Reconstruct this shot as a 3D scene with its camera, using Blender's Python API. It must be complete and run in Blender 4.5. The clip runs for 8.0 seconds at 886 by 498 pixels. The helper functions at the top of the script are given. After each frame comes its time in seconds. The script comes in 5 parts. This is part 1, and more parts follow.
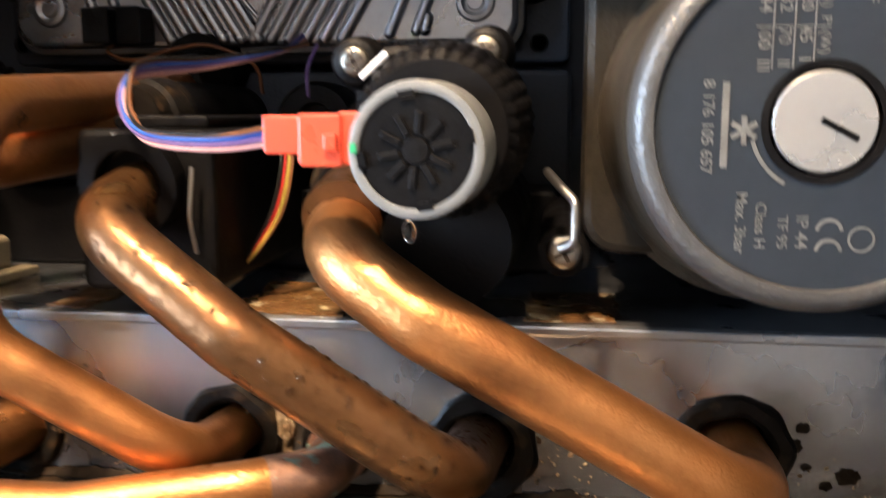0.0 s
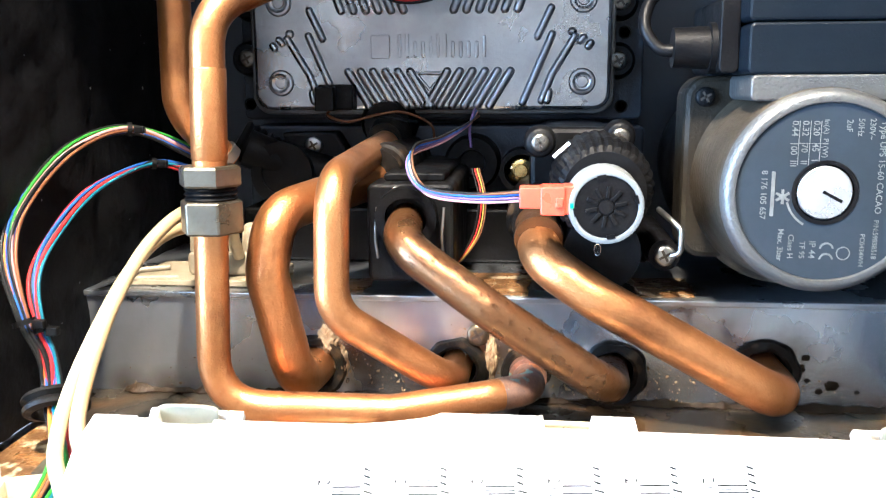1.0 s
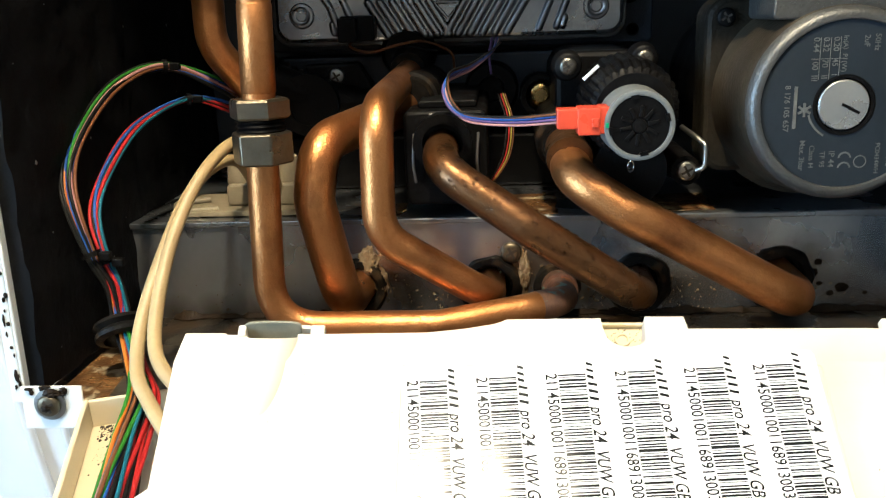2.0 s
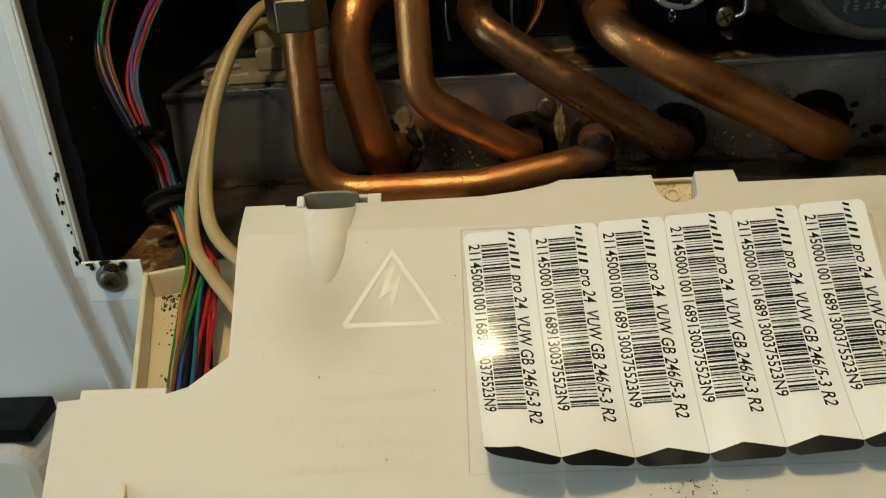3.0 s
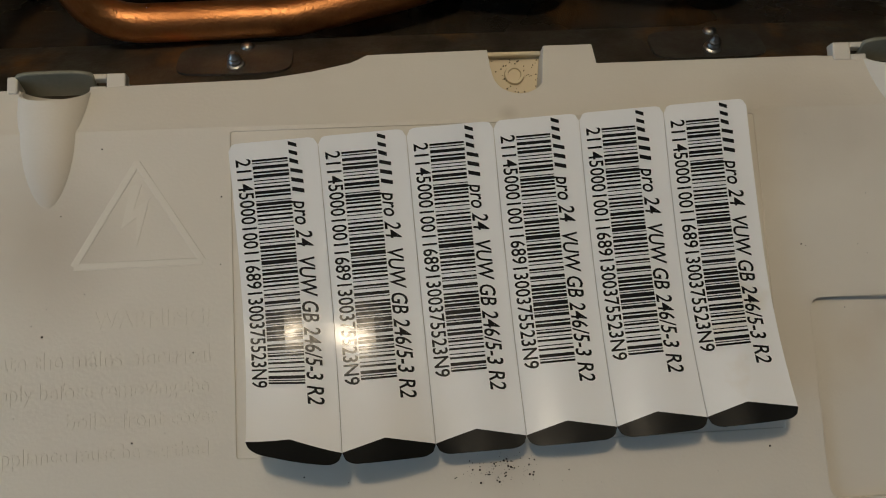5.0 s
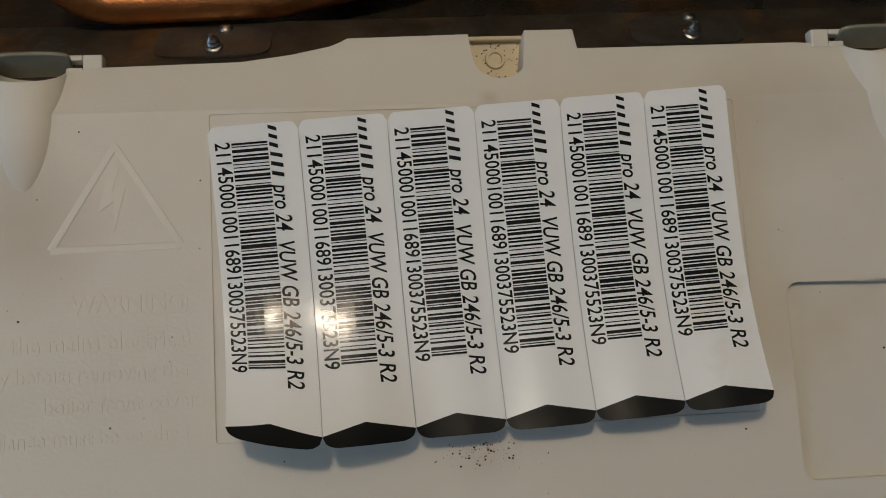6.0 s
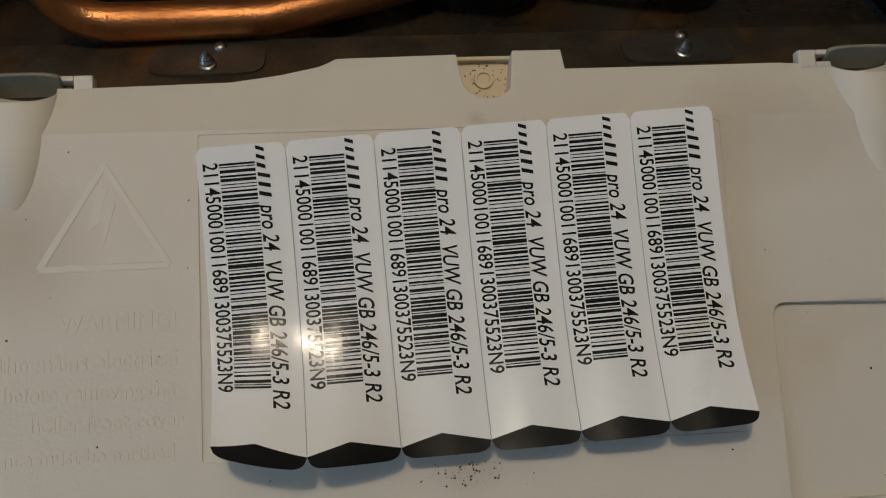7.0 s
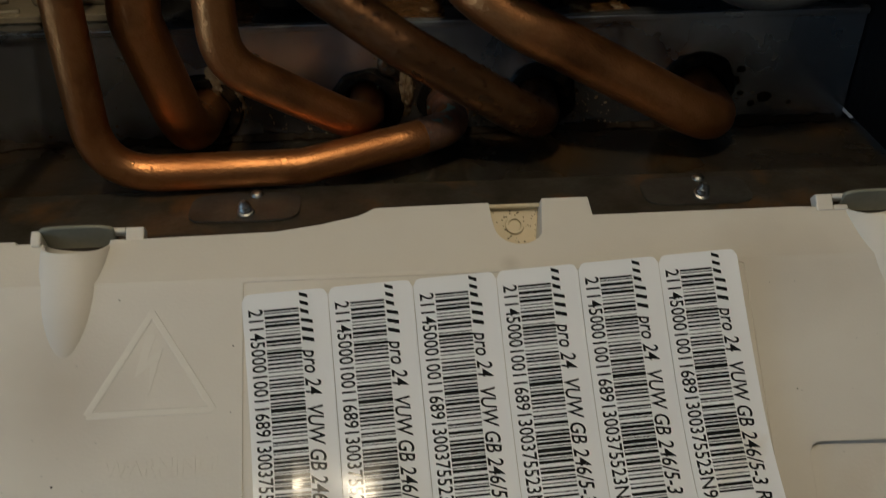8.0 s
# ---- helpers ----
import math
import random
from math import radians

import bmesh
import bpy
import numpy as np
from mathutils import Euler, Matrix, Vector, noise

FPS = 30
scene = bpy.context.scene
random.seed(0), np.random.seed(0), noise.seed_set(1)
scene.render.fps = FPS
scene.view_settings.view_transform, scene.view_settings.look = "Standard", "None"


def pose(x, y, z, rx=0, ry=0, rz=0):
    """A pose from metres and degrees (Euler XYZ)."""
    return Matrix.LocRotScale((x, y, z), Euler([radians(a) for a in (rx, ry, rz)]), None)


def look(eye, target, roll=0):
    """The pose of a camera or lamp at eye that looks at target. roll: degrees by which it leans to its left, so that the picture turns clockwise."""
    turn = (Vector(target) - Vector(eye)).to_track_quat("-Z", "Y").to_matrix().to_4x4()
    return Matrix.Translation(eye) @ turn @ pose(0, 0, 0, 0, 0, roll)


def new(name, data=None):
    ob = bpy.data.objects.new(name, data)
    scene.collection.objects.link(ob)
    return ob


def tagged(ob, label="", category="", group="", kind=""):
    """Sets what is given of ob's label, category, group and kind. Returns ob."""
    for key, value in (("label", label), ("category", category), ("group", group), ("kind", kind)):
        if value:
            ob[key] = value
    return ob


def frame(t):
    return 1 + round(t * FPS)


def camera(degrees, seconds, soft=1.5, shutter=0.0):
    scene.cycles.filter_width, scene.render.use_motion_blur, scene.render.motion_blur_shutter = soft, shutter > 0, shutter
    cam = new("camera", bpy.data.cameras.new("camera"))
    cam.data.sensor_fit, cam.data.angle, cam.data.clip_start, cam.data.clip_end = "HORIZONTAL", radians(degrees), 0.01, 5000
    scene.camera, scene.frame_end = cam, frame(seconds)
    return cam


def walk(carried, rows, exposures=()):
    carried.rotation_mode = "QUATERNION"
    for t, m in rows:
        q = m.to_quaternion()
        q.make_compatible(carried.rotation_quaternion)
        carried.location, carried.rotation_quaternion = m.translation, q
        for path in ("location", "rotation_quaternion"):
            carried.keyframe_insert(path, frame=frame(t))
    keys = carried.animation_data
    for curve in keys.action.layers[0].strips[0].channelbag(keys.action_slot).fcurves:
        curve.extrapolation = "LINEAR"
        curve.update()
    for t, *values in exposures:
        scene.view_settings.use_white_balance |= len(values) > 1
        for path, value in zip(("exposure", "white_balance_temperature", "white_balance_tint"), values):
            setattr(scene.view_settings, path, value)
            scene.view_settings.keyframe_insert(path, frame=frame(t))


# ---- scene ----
cam = camera(53.1, 8.0, soft=1.0, shutter=0.25)
PATH = [
    (0, (0.007, 0.012, 1.417), (-0.26, 1.971, 1.115), -0.0),
    (0.5, (-0.036, -0.071, 1.466), (-0.281, 1.887, 1.139), -0.1),
    (1, (-0.065, -0.182, 1.465), (-0.261, 1.775, 1.097), -0.3),
    (1.2, (-0.073, -0.193, 1.461), (-0.242, 1.76, 1.066), -0.5),
    (2.3, (-0.114, -0.213, 1.467), (-0.236, 1.693, 0.872), -2.6),
    (2.5, (-0.122, -0.213, 1.462), (-0.244, 1.671, 0.802), -3.2),
    (3, (-0.121, -0.215, 1.476), (-0.263, 1.593, 0.633), -4.6),
    (3.5, (-0.107, -0.185, 1.491), (-0.235, 1.527, 0.464), -4.7),
    (4, (-0.109, -0.156, 1.505), (-0.192, 1.447, 0.312), -3.7),
    (4.5, (-0.097, -0.134, 1.497), (-0.124, 1.386, 0.197), -2.8),
    (5, (-0.082, -0.116, 1.486), (-0.039, 1.362, 0.139), -1.1),
    (6.5, (-0.083, -0.116, 1.486), (0.01, 1.335, 0.113), 0.4),
    (7, (-0.077, -0.115, 1.489), (0.002, 1.353, 0.132), 0.1),
    (7.5, (-0.079, -0.113, 1.491), (0.015, 1.419, 0.21), 0.2),
    (8, (-0.085, -0.119, 1.497), (-0.02, 1.534, 0.373), -1.0),
]
EXPOSURES = [(0.0, 1.95, 6300, 18), (0.5, 2.68, 5050, 9), (1.2, 2.92, 4950, 9), (2.3, 0.05, 5800, -1), (3.0, -0.72, 6300, -5), (3.5, -1.12, 6500, -3), (4.0, -1.45, 6500, -3), (4.5, -1.58, 5900, 3), (6.5, -1.58, 5500, 7), (7.5, -1.6, 5500, 6), (8.0, -1.65, 5600, 3)]
walk(cam, [(t, look(eye, target, roll)) for t, eye, target, roll in PATH], EXPOSURES)

# ---- world and light ----
world = bpy.data.worlds.new("world")
scene.world = world
world.use_nodes = True
wn = world.node_tree.nodes
sky = wn.new("ShaderNodeTexSky")
sky.sky_type, sky.sun_disc = "NISHITA", False
sky.sun_elevation, sky.sun_rotation = radians(35), radians(250)
world.node_tree.links.new(sky.outputs[0], wn["Background"].inputs[0])
wn["Background"].inputs[1].default_value = 0.1


def lamp(name, kind, m, power, colour, size=0.1, size_y=0.1):
    data = bpy.data.lights.new(name, kind)
    data.energy, data.color = power, colour
    if kind == "AREA":
        data.shape, data.size, data.size_y = "RECTANGLE", size, size_y
    else:
        data.shadow_soft_size = size
    ob = new(name, data)
    ob.matrix_world = m
    return ob


LAMP_AT = (-0.20, -0.31, 2.38)
lamp("ceiling_bulb", "POINT", pose(*LAMP_AT), 40.0, (1.0, 0.74, 0.46), 0.045)
lamp("window_daylight", "AREA", look((-1.96, -0.95, 1.6), (0.0, 0.1, 1.35)), 32.0, (0.58, 0.79, 1.0), 1.1, 1.0)


# ---- materials ----
def material(name, colour, rough=0.5, metal=0.0, second=None, scale=30.0, amount=0.5, bump=0.0, bump_scale=200.0, rough_var=0.1, coat=0.0,
             spots=(), spot_colour=(0.24, 0.19, 0.13), stain=None, stain_scale=12.0, stain_from=0.55, stain_to=0.7, stretch=(1, 1, 1), ior=1.45, spec=0.5):
    """A surface with two scales of variation, stains of their own shape and fine relief."""
    m = bpy.data.materials.new(name)
    m.use_nodes = True
    nt = m.node_tree
    n, l = nt.nodes, nt.links
    b = n["Principled BSDF"]
    b.inputs["Metallic"].default_value = metal
    b.inputs["IOR"].default_value = ior
    b.inputs["Specular IOR Level"].default_value = spec
    b.inputs["Coat Weight"].default_value = coat
    b.inputs["Coat Roughness"].default_value = 0.12
    tc = n.new("ShaderNodeTexCoord")
    mp = n.new("ShaderNodeMapping")
    mp.inputs["Scale"].default_value = stretch
    l.new(tc.outputs["Object"], mp.inputs["Vector"])

    def noise_tex(sc, detail=4.0):
        t = n.new("ShaderNodeTexNoise")
        t.inputs["Scale"].default_value = sc
        t.inputs["Detail"].default_value = detail
        l.new(mp.outputs[0], t.inputs["Vector"])
        return t

    def mix(fac, a, bcol):
        x = n.new("ShaderNodeMix")
        x.data_type = "RGBA"
        l.new(fac, x.inputs[0])
        for sock, v in ((x.inputs[6], a), (x.inputs[7], bcol)):
            if isinstance(v, tuple):
                sock.default_value = (*v, 1)
            else:
                l.new(v, sock)
        return x.outputs[2]

    def ramp(src, lo, hi, a=0.0, z=1.0):
        r = n.new("ShaderNodeMapRange")
        r.inputs[1].default_value, r.inputs[2].default_value = lo, hi
        r.inputs[3].default_value, r.inputs[4].default_value = a, z
        l.new(src, r.inputs[0])
        return r.outputs[0]

    second = second or tuple(c * 0.8 for c in colour)
    big = noise_tex(scale, 5.0)
    fine = noise_tex(scale * 9, 3.0)
    col = mix(ramp(big.outputs["Fac"], 0.35, 0.7, 0, amount), colour, second)
    col = mix(ramp(fine.outputs["Fac"], 0.5, 0.75, 0, amount * 0.5), col, second)
    if stain:
        st = noise_tex(stain_scale, 8.0)
        col = mix(ramp(st.outputs["Fac"], stain_from, stain_to), col, stain)
    for sx, sy, *sz, sr, sa in spots:
        vd = n.new("ShaderNodeVectorMath")
        vd.operation = "DISTANCE"
        l.new(tc.outputs["Object"], vd.inputs[0])
        vd.inputs[1].default_value = (sx, sy, sz[0] if sz else 0)
        mul = n.new("ShaderNodeMath")
        mul.operation = "MULTIPLY"
        l.new(ramp(vd.outputs["Value"], sr, sr * 0.15, 0, sa), mul.inputs[0])
        l.new(ramp(big.outputs["Fac"], 0.25, 0.6, 0.3, 1.0), mul.inputs[1])
        col = mix(mul.outputs[0], col, spot_colour)
    l.new(col, b.inputs["Base Color"])
    l.new(ramp(big.outputs["Fac"], 0.3, 0.7, max(0.03, rough - rough_var), min(1, rough + rough_var)), b.inputs["Roughness"])
    if bump:
        bt = noise_tex(bump_scale, 4.0)
        bp = n.new("ShaderNodeBump")
        bp.inputs["Strength"].default_value = bump
        bp.inputs["Distance"].default_value = 0.001
        l.new(bt.outputs["Fac"], bp.inputs["Height"])
        l.new(bp.outputs[0], b.inputs["Normal"])
    return m


COPPER = material("copper", (0.55, 0.25, 0.088), 0.36, 0.9, (0.38, 0.15, 0.046), 30, 0.9, 0.3, 800, 0.09, stain=(0.13, 0.048, 0.016), stain_scale=26, stain_from=0.54, stain_to=0.74)
COPPER_DARK = material("copper_tarnished", (0.17, 0.082, 0.032), 0.33, 0.8, (0.10, 0.045, 0.017), 45, 0.8, 0.3, 350, 0.1, stain=(0.075, 0.038, 0.018), stain_scale=60, stain_from=0.52, stain_to=0.7)
COPPER_BURNT = material("copper_burnt", (0.40, 0.22, 0.14), 0.4, 0.8, (0.18, 0.12, 0.10), 120, 1.0, 0.3, 300, stain=(0.28, 0.46, 0.40), stain_scale=110, stain_from=0.6, stain_to=0.68)
STEEL = material("galvanised_sheet", (0.47, 0.50, 0.54), 0.28, 0.93, (0.33, 0.35, 0.37), 14, 0.9, 0.08, 260, 0.12, stain=(0.14, 0.10, 0.055), stain_scale=20, stain_from=0.56, stain_to=0.72, stretch=(1, 1, 0.7))
FACE_STAINS = [(-0.175, 0.2955, 1.312, 0.030, 0.9), (-0.15, 0.2955, 1.302, 0.028, 0.85), (-0.125, 0.2955, 1.300, 0.030, 0.9), (-0.088, 0.2955, 1.315, 0.030, 0.95), (-0.07, 0.2955, 1.325, 0.020, 0.7), (-0.045, 0.2955, 1.300, 0.026, 0.9), (0.0, 0.2955, 1.302, 0.026, 0.9), (0.022, 0.2955, 1.298, 0.024, 0.8), (0.075, 0.2955, 1.322, 0.018, 0.8)]
FACE_STAINS += [(x, 0.2955, 1.289, 0.017, 0.9) for x in (-0.30, -0.275, -0.25, -0.225, -0.20, 0.045, 0.075, 0.10, 0.125)]
STEEL_FACE = material("galvanised_channel", (0.50, 0.53, 0.57), 0.28, 0.9, (0.36, 0.38, 0.40), 14, 0.9, 0.1, 260, 0.12, stain=(0.14, 0.10, 0.055), stain_scale=20, stain_from=0.6, stain_to=0.74, stretch=(1, 1, 0.7), spots=FACE_STAINS, spot_colour=(0.075, 0.048, 0.022))
# cream moulding darkened in its colour, as the plug sits in shade
PLUG_CREAM = material("shaded_cream_moulding", (0.22, 0.185, 0.125), 0.5, 0.0, (0.15, 0.125, 0.08), 60, 0.8, 0.1, 600, 0.06)
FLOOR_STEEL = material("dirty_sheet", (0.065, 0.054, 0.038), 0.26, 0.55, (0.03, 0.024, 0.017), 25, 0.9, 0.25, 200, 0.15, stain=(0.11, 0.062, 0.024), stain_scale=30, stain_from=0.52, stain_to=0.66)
RUST = material("rusty_sheet", (0.20, 0.10, 0.035), 0.28, 0.15, (0.05, 0.025, 0.010), 85, 1.0, 0.8, 250, 0.15, stain=(0.40, 0.33, 0.21), stain_scale=75, stain_from=0.58, stain_to=0.64)
CRUD = material("limescale", (0.28, 0.215, 0.125), 0.8, 0.0, (0.12, 0.065, 0.027), 160, 1.0, 1.0, 400, stain=(0.10, 0.06, 0.03), stain_scale=120)
ALU = material("pressed_aluminium", (0.40, 0.40, 0.41), 0.30, 0.95, (0.28, 0.275, 0.275), 30, 0.8, 0.12, 400, 0.07)
CAST = material("cast_aluminium", (0.105, 0.106, 0.105), 0.46, 0.7, (0.07, 0.066, 0.058), 40, 0.7, 0.4, 700, 0.1)
CAST_DIRTY = material("cast_housing", (0.055, 0.043, 0.028), 0.5, 0.5, (0.02, 0.015, 0.009), 30, 0.8, 0.4, 500, 0.1)
# dirty casting blackened further: the shadow below the terminal box is in its colour
SHADED_CAST = material("shaded_casting", (0.022, 0.018, 0.012), 0.5, 0.4, (0.008, 0.0065, 0.005), 40, 0.9, 0.4, 500, 0.1, spec=0.25)
CHROME = material("zinc_screw", (0.36, 0.36, 0.345), 0.38, 1.0, (0.35, 0.34, 0.32), 200, 0.8, 0.2, 900)
BRASS = material("brass", (0.70, 0.50, 0.20), 0.25, 1.0, (0.45, 0.30, 0.10), 150, 0.7)
NUT = material("plated_brass", (0.16, 0.137, 0.10), 0.36, 0.9, (0.10, 0.078, 0.048), 60, 0.8, 0.15, 500)
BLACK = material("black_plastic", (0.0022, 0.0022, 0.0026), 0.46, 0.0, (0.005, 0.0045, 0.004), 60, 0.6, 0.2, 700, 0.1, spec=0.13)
DARKBOX = material("terminal_plastic", (0.0035, 0.0055, 0.0085), 0.36, 0.0, (0.0025, 0.004, 0.006), 30, 0.5, 0.15, 800, spec=0.15)
RUBBER = material("black_rubber", (0.005, 0.0045, 0.004), 0.5, 0.0, (0.011, 0.0085, 0.006), 80, 0.6, 0.3, 500, spec=0.13, stain=(0.035, 0.022, 0.011), stain_scale=90, stain_from=0.56, stain_to=0.66)
BLOCK = material("grey_composite", (0.024, 0.029, 0.038), 0.42, 0.0, (0.015, 0.018, 0.023), 25, 0.6, 0.25, 600, spec=0.25)
FOAM = material("black_insulation", (0.0017, 0.0018, 0.0022), 0.65, 0.0, (0.0045, 0.0048, 0.0058), 20, 0.6, 0.7, 150, spec=0.12)
BACKPLATE = material("back_sheet", (0.05, 0.057, 0.07), 0.45, 0.4, (0.035, 0.04, 0.05), 10, 0.5, 0.1, 300)
PANEL_GLOSS = material("cream_plastic_polished", (0.64, 0.61, 0.54), 0.38, 0.0, (0.62, 0.59, 0.52), 9, 0.6, rough_var=0.02, spec=0.42)
RAIL = material("stained_rail", (0.105, 0.092, 0.068), 0.4, 0.6, (0.05, 0.042, 0.03), 55, 0.9, 0.3, 260, 0.12, stain=(0.20, 0.105, 0.04), stain_scale=38, stain_from=0.55, stain_to=0.7)
DULL = material("dull_plate", (0.13, 0.125, 0.11), 0.42, 0.7, (0.07, 0.065, 0.055), 60, 0.9, 0.2, 300)
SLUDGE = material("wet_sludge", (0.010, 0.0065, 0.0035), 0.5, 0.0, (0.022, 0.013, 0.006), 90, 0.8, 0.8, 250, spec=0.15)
PANEL = material("cream_plastic", (0.64, 0.61, 0.54), 0.60, 0.0, (0.60, 0.56, 0.49), 9, 0.7, 0.06, 900, 0.05, stain=(0.55, 0.47, 0.36), stain_scale=14, stain_from=0.66, stain_to=0.9, spots=((-0.142, 0.018, 0.028, 0.36), (-0.146, 0.034, 0.018, 0.16), (0.082, 0.047, 0.026, 0.3), (0.104, 0.045, 0.022, 0.22), (-0.004, 0.0535, 0.004, 0.35), (-0.012, -0.054, 0.012, 0.15)))
CREAM = material("cream_moulding", (0.64, 0.56, 0.39), 0.2, 0.0, (0.60, 0.51, 0.34), 20, 0.6, 0.05, 600, 0.06)
GREENISH = material("aged_tab_plastic", (0.235, 0.225, 0.17), 0.45, 0.0, (0.15, 0.145, 0.105), 60, 0.6)
CABLE = material("cream_cable", (0.38, 0.285, 0.145), 0.42, 0.0, (0.28, 0.20, 0.095), 40, 0.6, 0.1, 500)
CASE = material("white_enamel", (0.72, 0.74, 0.74), 0.30, 0.0, (0.66, 0.67, 0.66), 12, 0.5, 0.05, 400, stain=(0.35, 0.30, 0.24), stain_scale=40, stain_from=0.68, stain_to=0.75)
ROOM = material("room_paint", (0.34, 0.33, 0.31), 0.8, 0.0, (0.30, 0.29, 0.27), 2, 0.6, 0.1, 90)
PAINT = material("wall_paint", (0.66, 0.67, 0.68), 0.7, 0.0, (0.60, 0.61, 0.62), 3, 0.7, 0.15, 120)
CEIL = material("ceiling_paint", (0.78, 0.78, 0.76), 0.8, 0.0, (0.72, 0.72, 0.70), 2, 0.5, 0.1, 100)
TILES = material("floor_vinyl", (0.30, 0.26, 0.22), 0.5, 0.0, (0.24, 0.20, 0.17), 3, 0.6)
PAPER = material("gloss_label_paper", (0.85, 0.85, 0.85), 0.18, 0.0, (0.83, 0.83, 0.82), 25, 0.5, 0.03, 600, 0.05, stain=(0.70, 0.64, 0.52), stain_scale=25, stain_from=0.68, stain_to=0.8, spec=0.3)
INK = material("black_ink", (0.010, 0.010, 0.011), 0.17, 0.0, (0.02, 0.02, 0.02), 200, 0.5, spec=0.3)
SCREW = material("dull_zinc_screw", (0.20, 0.19, 0.165), 0.34, 0.95, (0.10, 0.09, 0.07), 220, 0.9, 0.3, 900)
# grime and the shade inside the funnels, in one brown
GRIME_SHADE = material("grime_and_shade", (0.13, 0.115, 0.075), 0.6, 0.0, (0.06, 0.05, 0.03), 120, 0.8, 0.4, 500)
TAB = material("black_label_tail", (0.005, 0.0055, 0.0055), 0.42, 0.0, (0.009, 0.0095, 0.009), 90, 0.6, 0.05, 700, spec=0.16)
PLATE = material("pump_nameplate", (0.018, 0.024, 0.032), 0.5, 0.1, (0.011, 0.015, 0.019), 25, 0.7, 0.06, 500, spec=0.25, stain=(0.05, 0.038, 0.026), stain_scale=28, stain_from=0.68, stain_to=0.8)
PRINT = material("silver_print", (0.16, 0.16, 0.15), 0.4, 0.3, (0.06, 0.06, 0.055), 150, 0.7)
RINGM = material("grey_ring", (0.135, 0.142, 0.14), 0.42, 0.0, (0.105, 0.11, 0.108), 50, 0.5, 0.1, 700)
KNOB = material("bare_knob", (0.70, 0.70, 0.68), 0.28, 0.9, (0.60, 0.60, 0.58), 40, 0.5)
REDP = material("red_connector_plastic", (0.55, 0.06, 0.026), 0.35, 0.0, (0.46, 0.05, 0.025), 60, 0.5)
GREEN = material("green_mark", (0.02, 0.30, 0.12), 0.5)
DUST = material("black_grit", (0.03, 0.022, 0.015), 0.8)


def water_material():
    m = bpy.data.materials.new("water")
    m.use_nodes = True
    b = m.node_tree.nodes["Principled BSDF"]
    b.inputs["Base Color"].default_value = (1, 1, 1, 1)
    b.inputs["Roughness"].default_value = 0.03
    b.inputs["IOR"].default_value = 1.33
    b.inputs["Transmission Weight"].default_value = 1.0
    return m


WATER = water_material()
WIRE = {}
for wname, wcol in dict(red=(0.33, 0.018, 0.018), blue=(0.024, 0.078, 0.3), green=(0.035, 0.16, 0.02), orange=(0.42, 0.132, 0.018), pink=(0.42, 0.216, 0.204), black=(0.009, 0.009, 0.009),
                        grey=(0.12, 0.126, 0.132), teal=(0.018, 0.102, 0.144), brown=(0.132, 0.054, 0.024), violet=(0.12, 0.072, 0.18), yellow=(0.33, 0.27, 0.048), white=(0.36, 0.348, 0.324)).items():
    WIRE[wname] = material(wname + "_wire_sheath", wcol, 0.36, 0.0, tuple(c * 0.75 for c in wcol), 90, 0.5, spec=0.12)


# ---- builders ----
def thing(name, label, category, group="", kind="", m=Matrix()):
    ob = new(name)
    ob.empty_display_size = 0.02
    ob.matrix_world = m
    return tagged(ob, label, category, group, kind)


def part(name, bm, mat, parent=None, label="", smooth=False, bevel=0.0):
    me = bpy.data.meshes.new(name)
    bm.normal_update()
    bm.to_mesh(me)
    bm.free()
    me.materials.append(mat)
    if smooth:
        me.polygons.foreach_set("use_smooth", [True] * len(me.polygons))
        me.set_sharp_from_angle(angle=radians(48))
    ob = new(name, me)
    if parent:
        ob.parent = parent
    if bevel:
        md = ob.modifiers.new("edge", "BEVEL")
        md.width, md.segments, md.limit_method, md.angle_limit = bevel, 2, "ANGLE", radians(40)
    return tagged(ob, label) if label else ob


def structure(name, bm, mat, label, category, bevel=0.0):
    return tagged(part(name, bm, mat, None, "", False, bevel), label, category, "", "structure")


def box(x0, x1, y0, y1, z0, z1, bm=None):
    bm = bm or bmesh.new()
    bmesh.ops.create_cube(bm, size=1, matrix=Matrix.LocRotScale(((x0 + x1) / 2, (y0 + y1) / 2, (z0 + z1) / 2), None, (x1 - x0, y1 - y0, z1 - z0)))
    return bm


def turned(profile, at, axis, seg=40, bm=None, caps=True):
    """A lathe: profile of (distance along axis, radius), from at along axis."""
    bm = bm or bmesh.new()
    q = Vector(axis).normalized().to_track_quat("Z", "Y").to_matrix()
    rings = []
    for d, r in profile:
        rings.append([bm.verts.new(Vector(at) + q @ Vector((r * math.cos(2 * math.pi * k / seg), r * math.sin(2 * math.pi * k / seg), d))) for k in range(seg)])
    for a, b in zip(rings, rings[1:]):
        for k in range(seg):
            bm.faces.new((a[k], a[(k + 1) % seg], b[(k + 1) % seg], b[k]))
    if caps:
        bm.faces.new(rings[0][::-1])
        bm.faces.new(rings[-1])
    bmesh.ops.recalc_face_normals(bm, faces=bm.faces[:])
    return bm


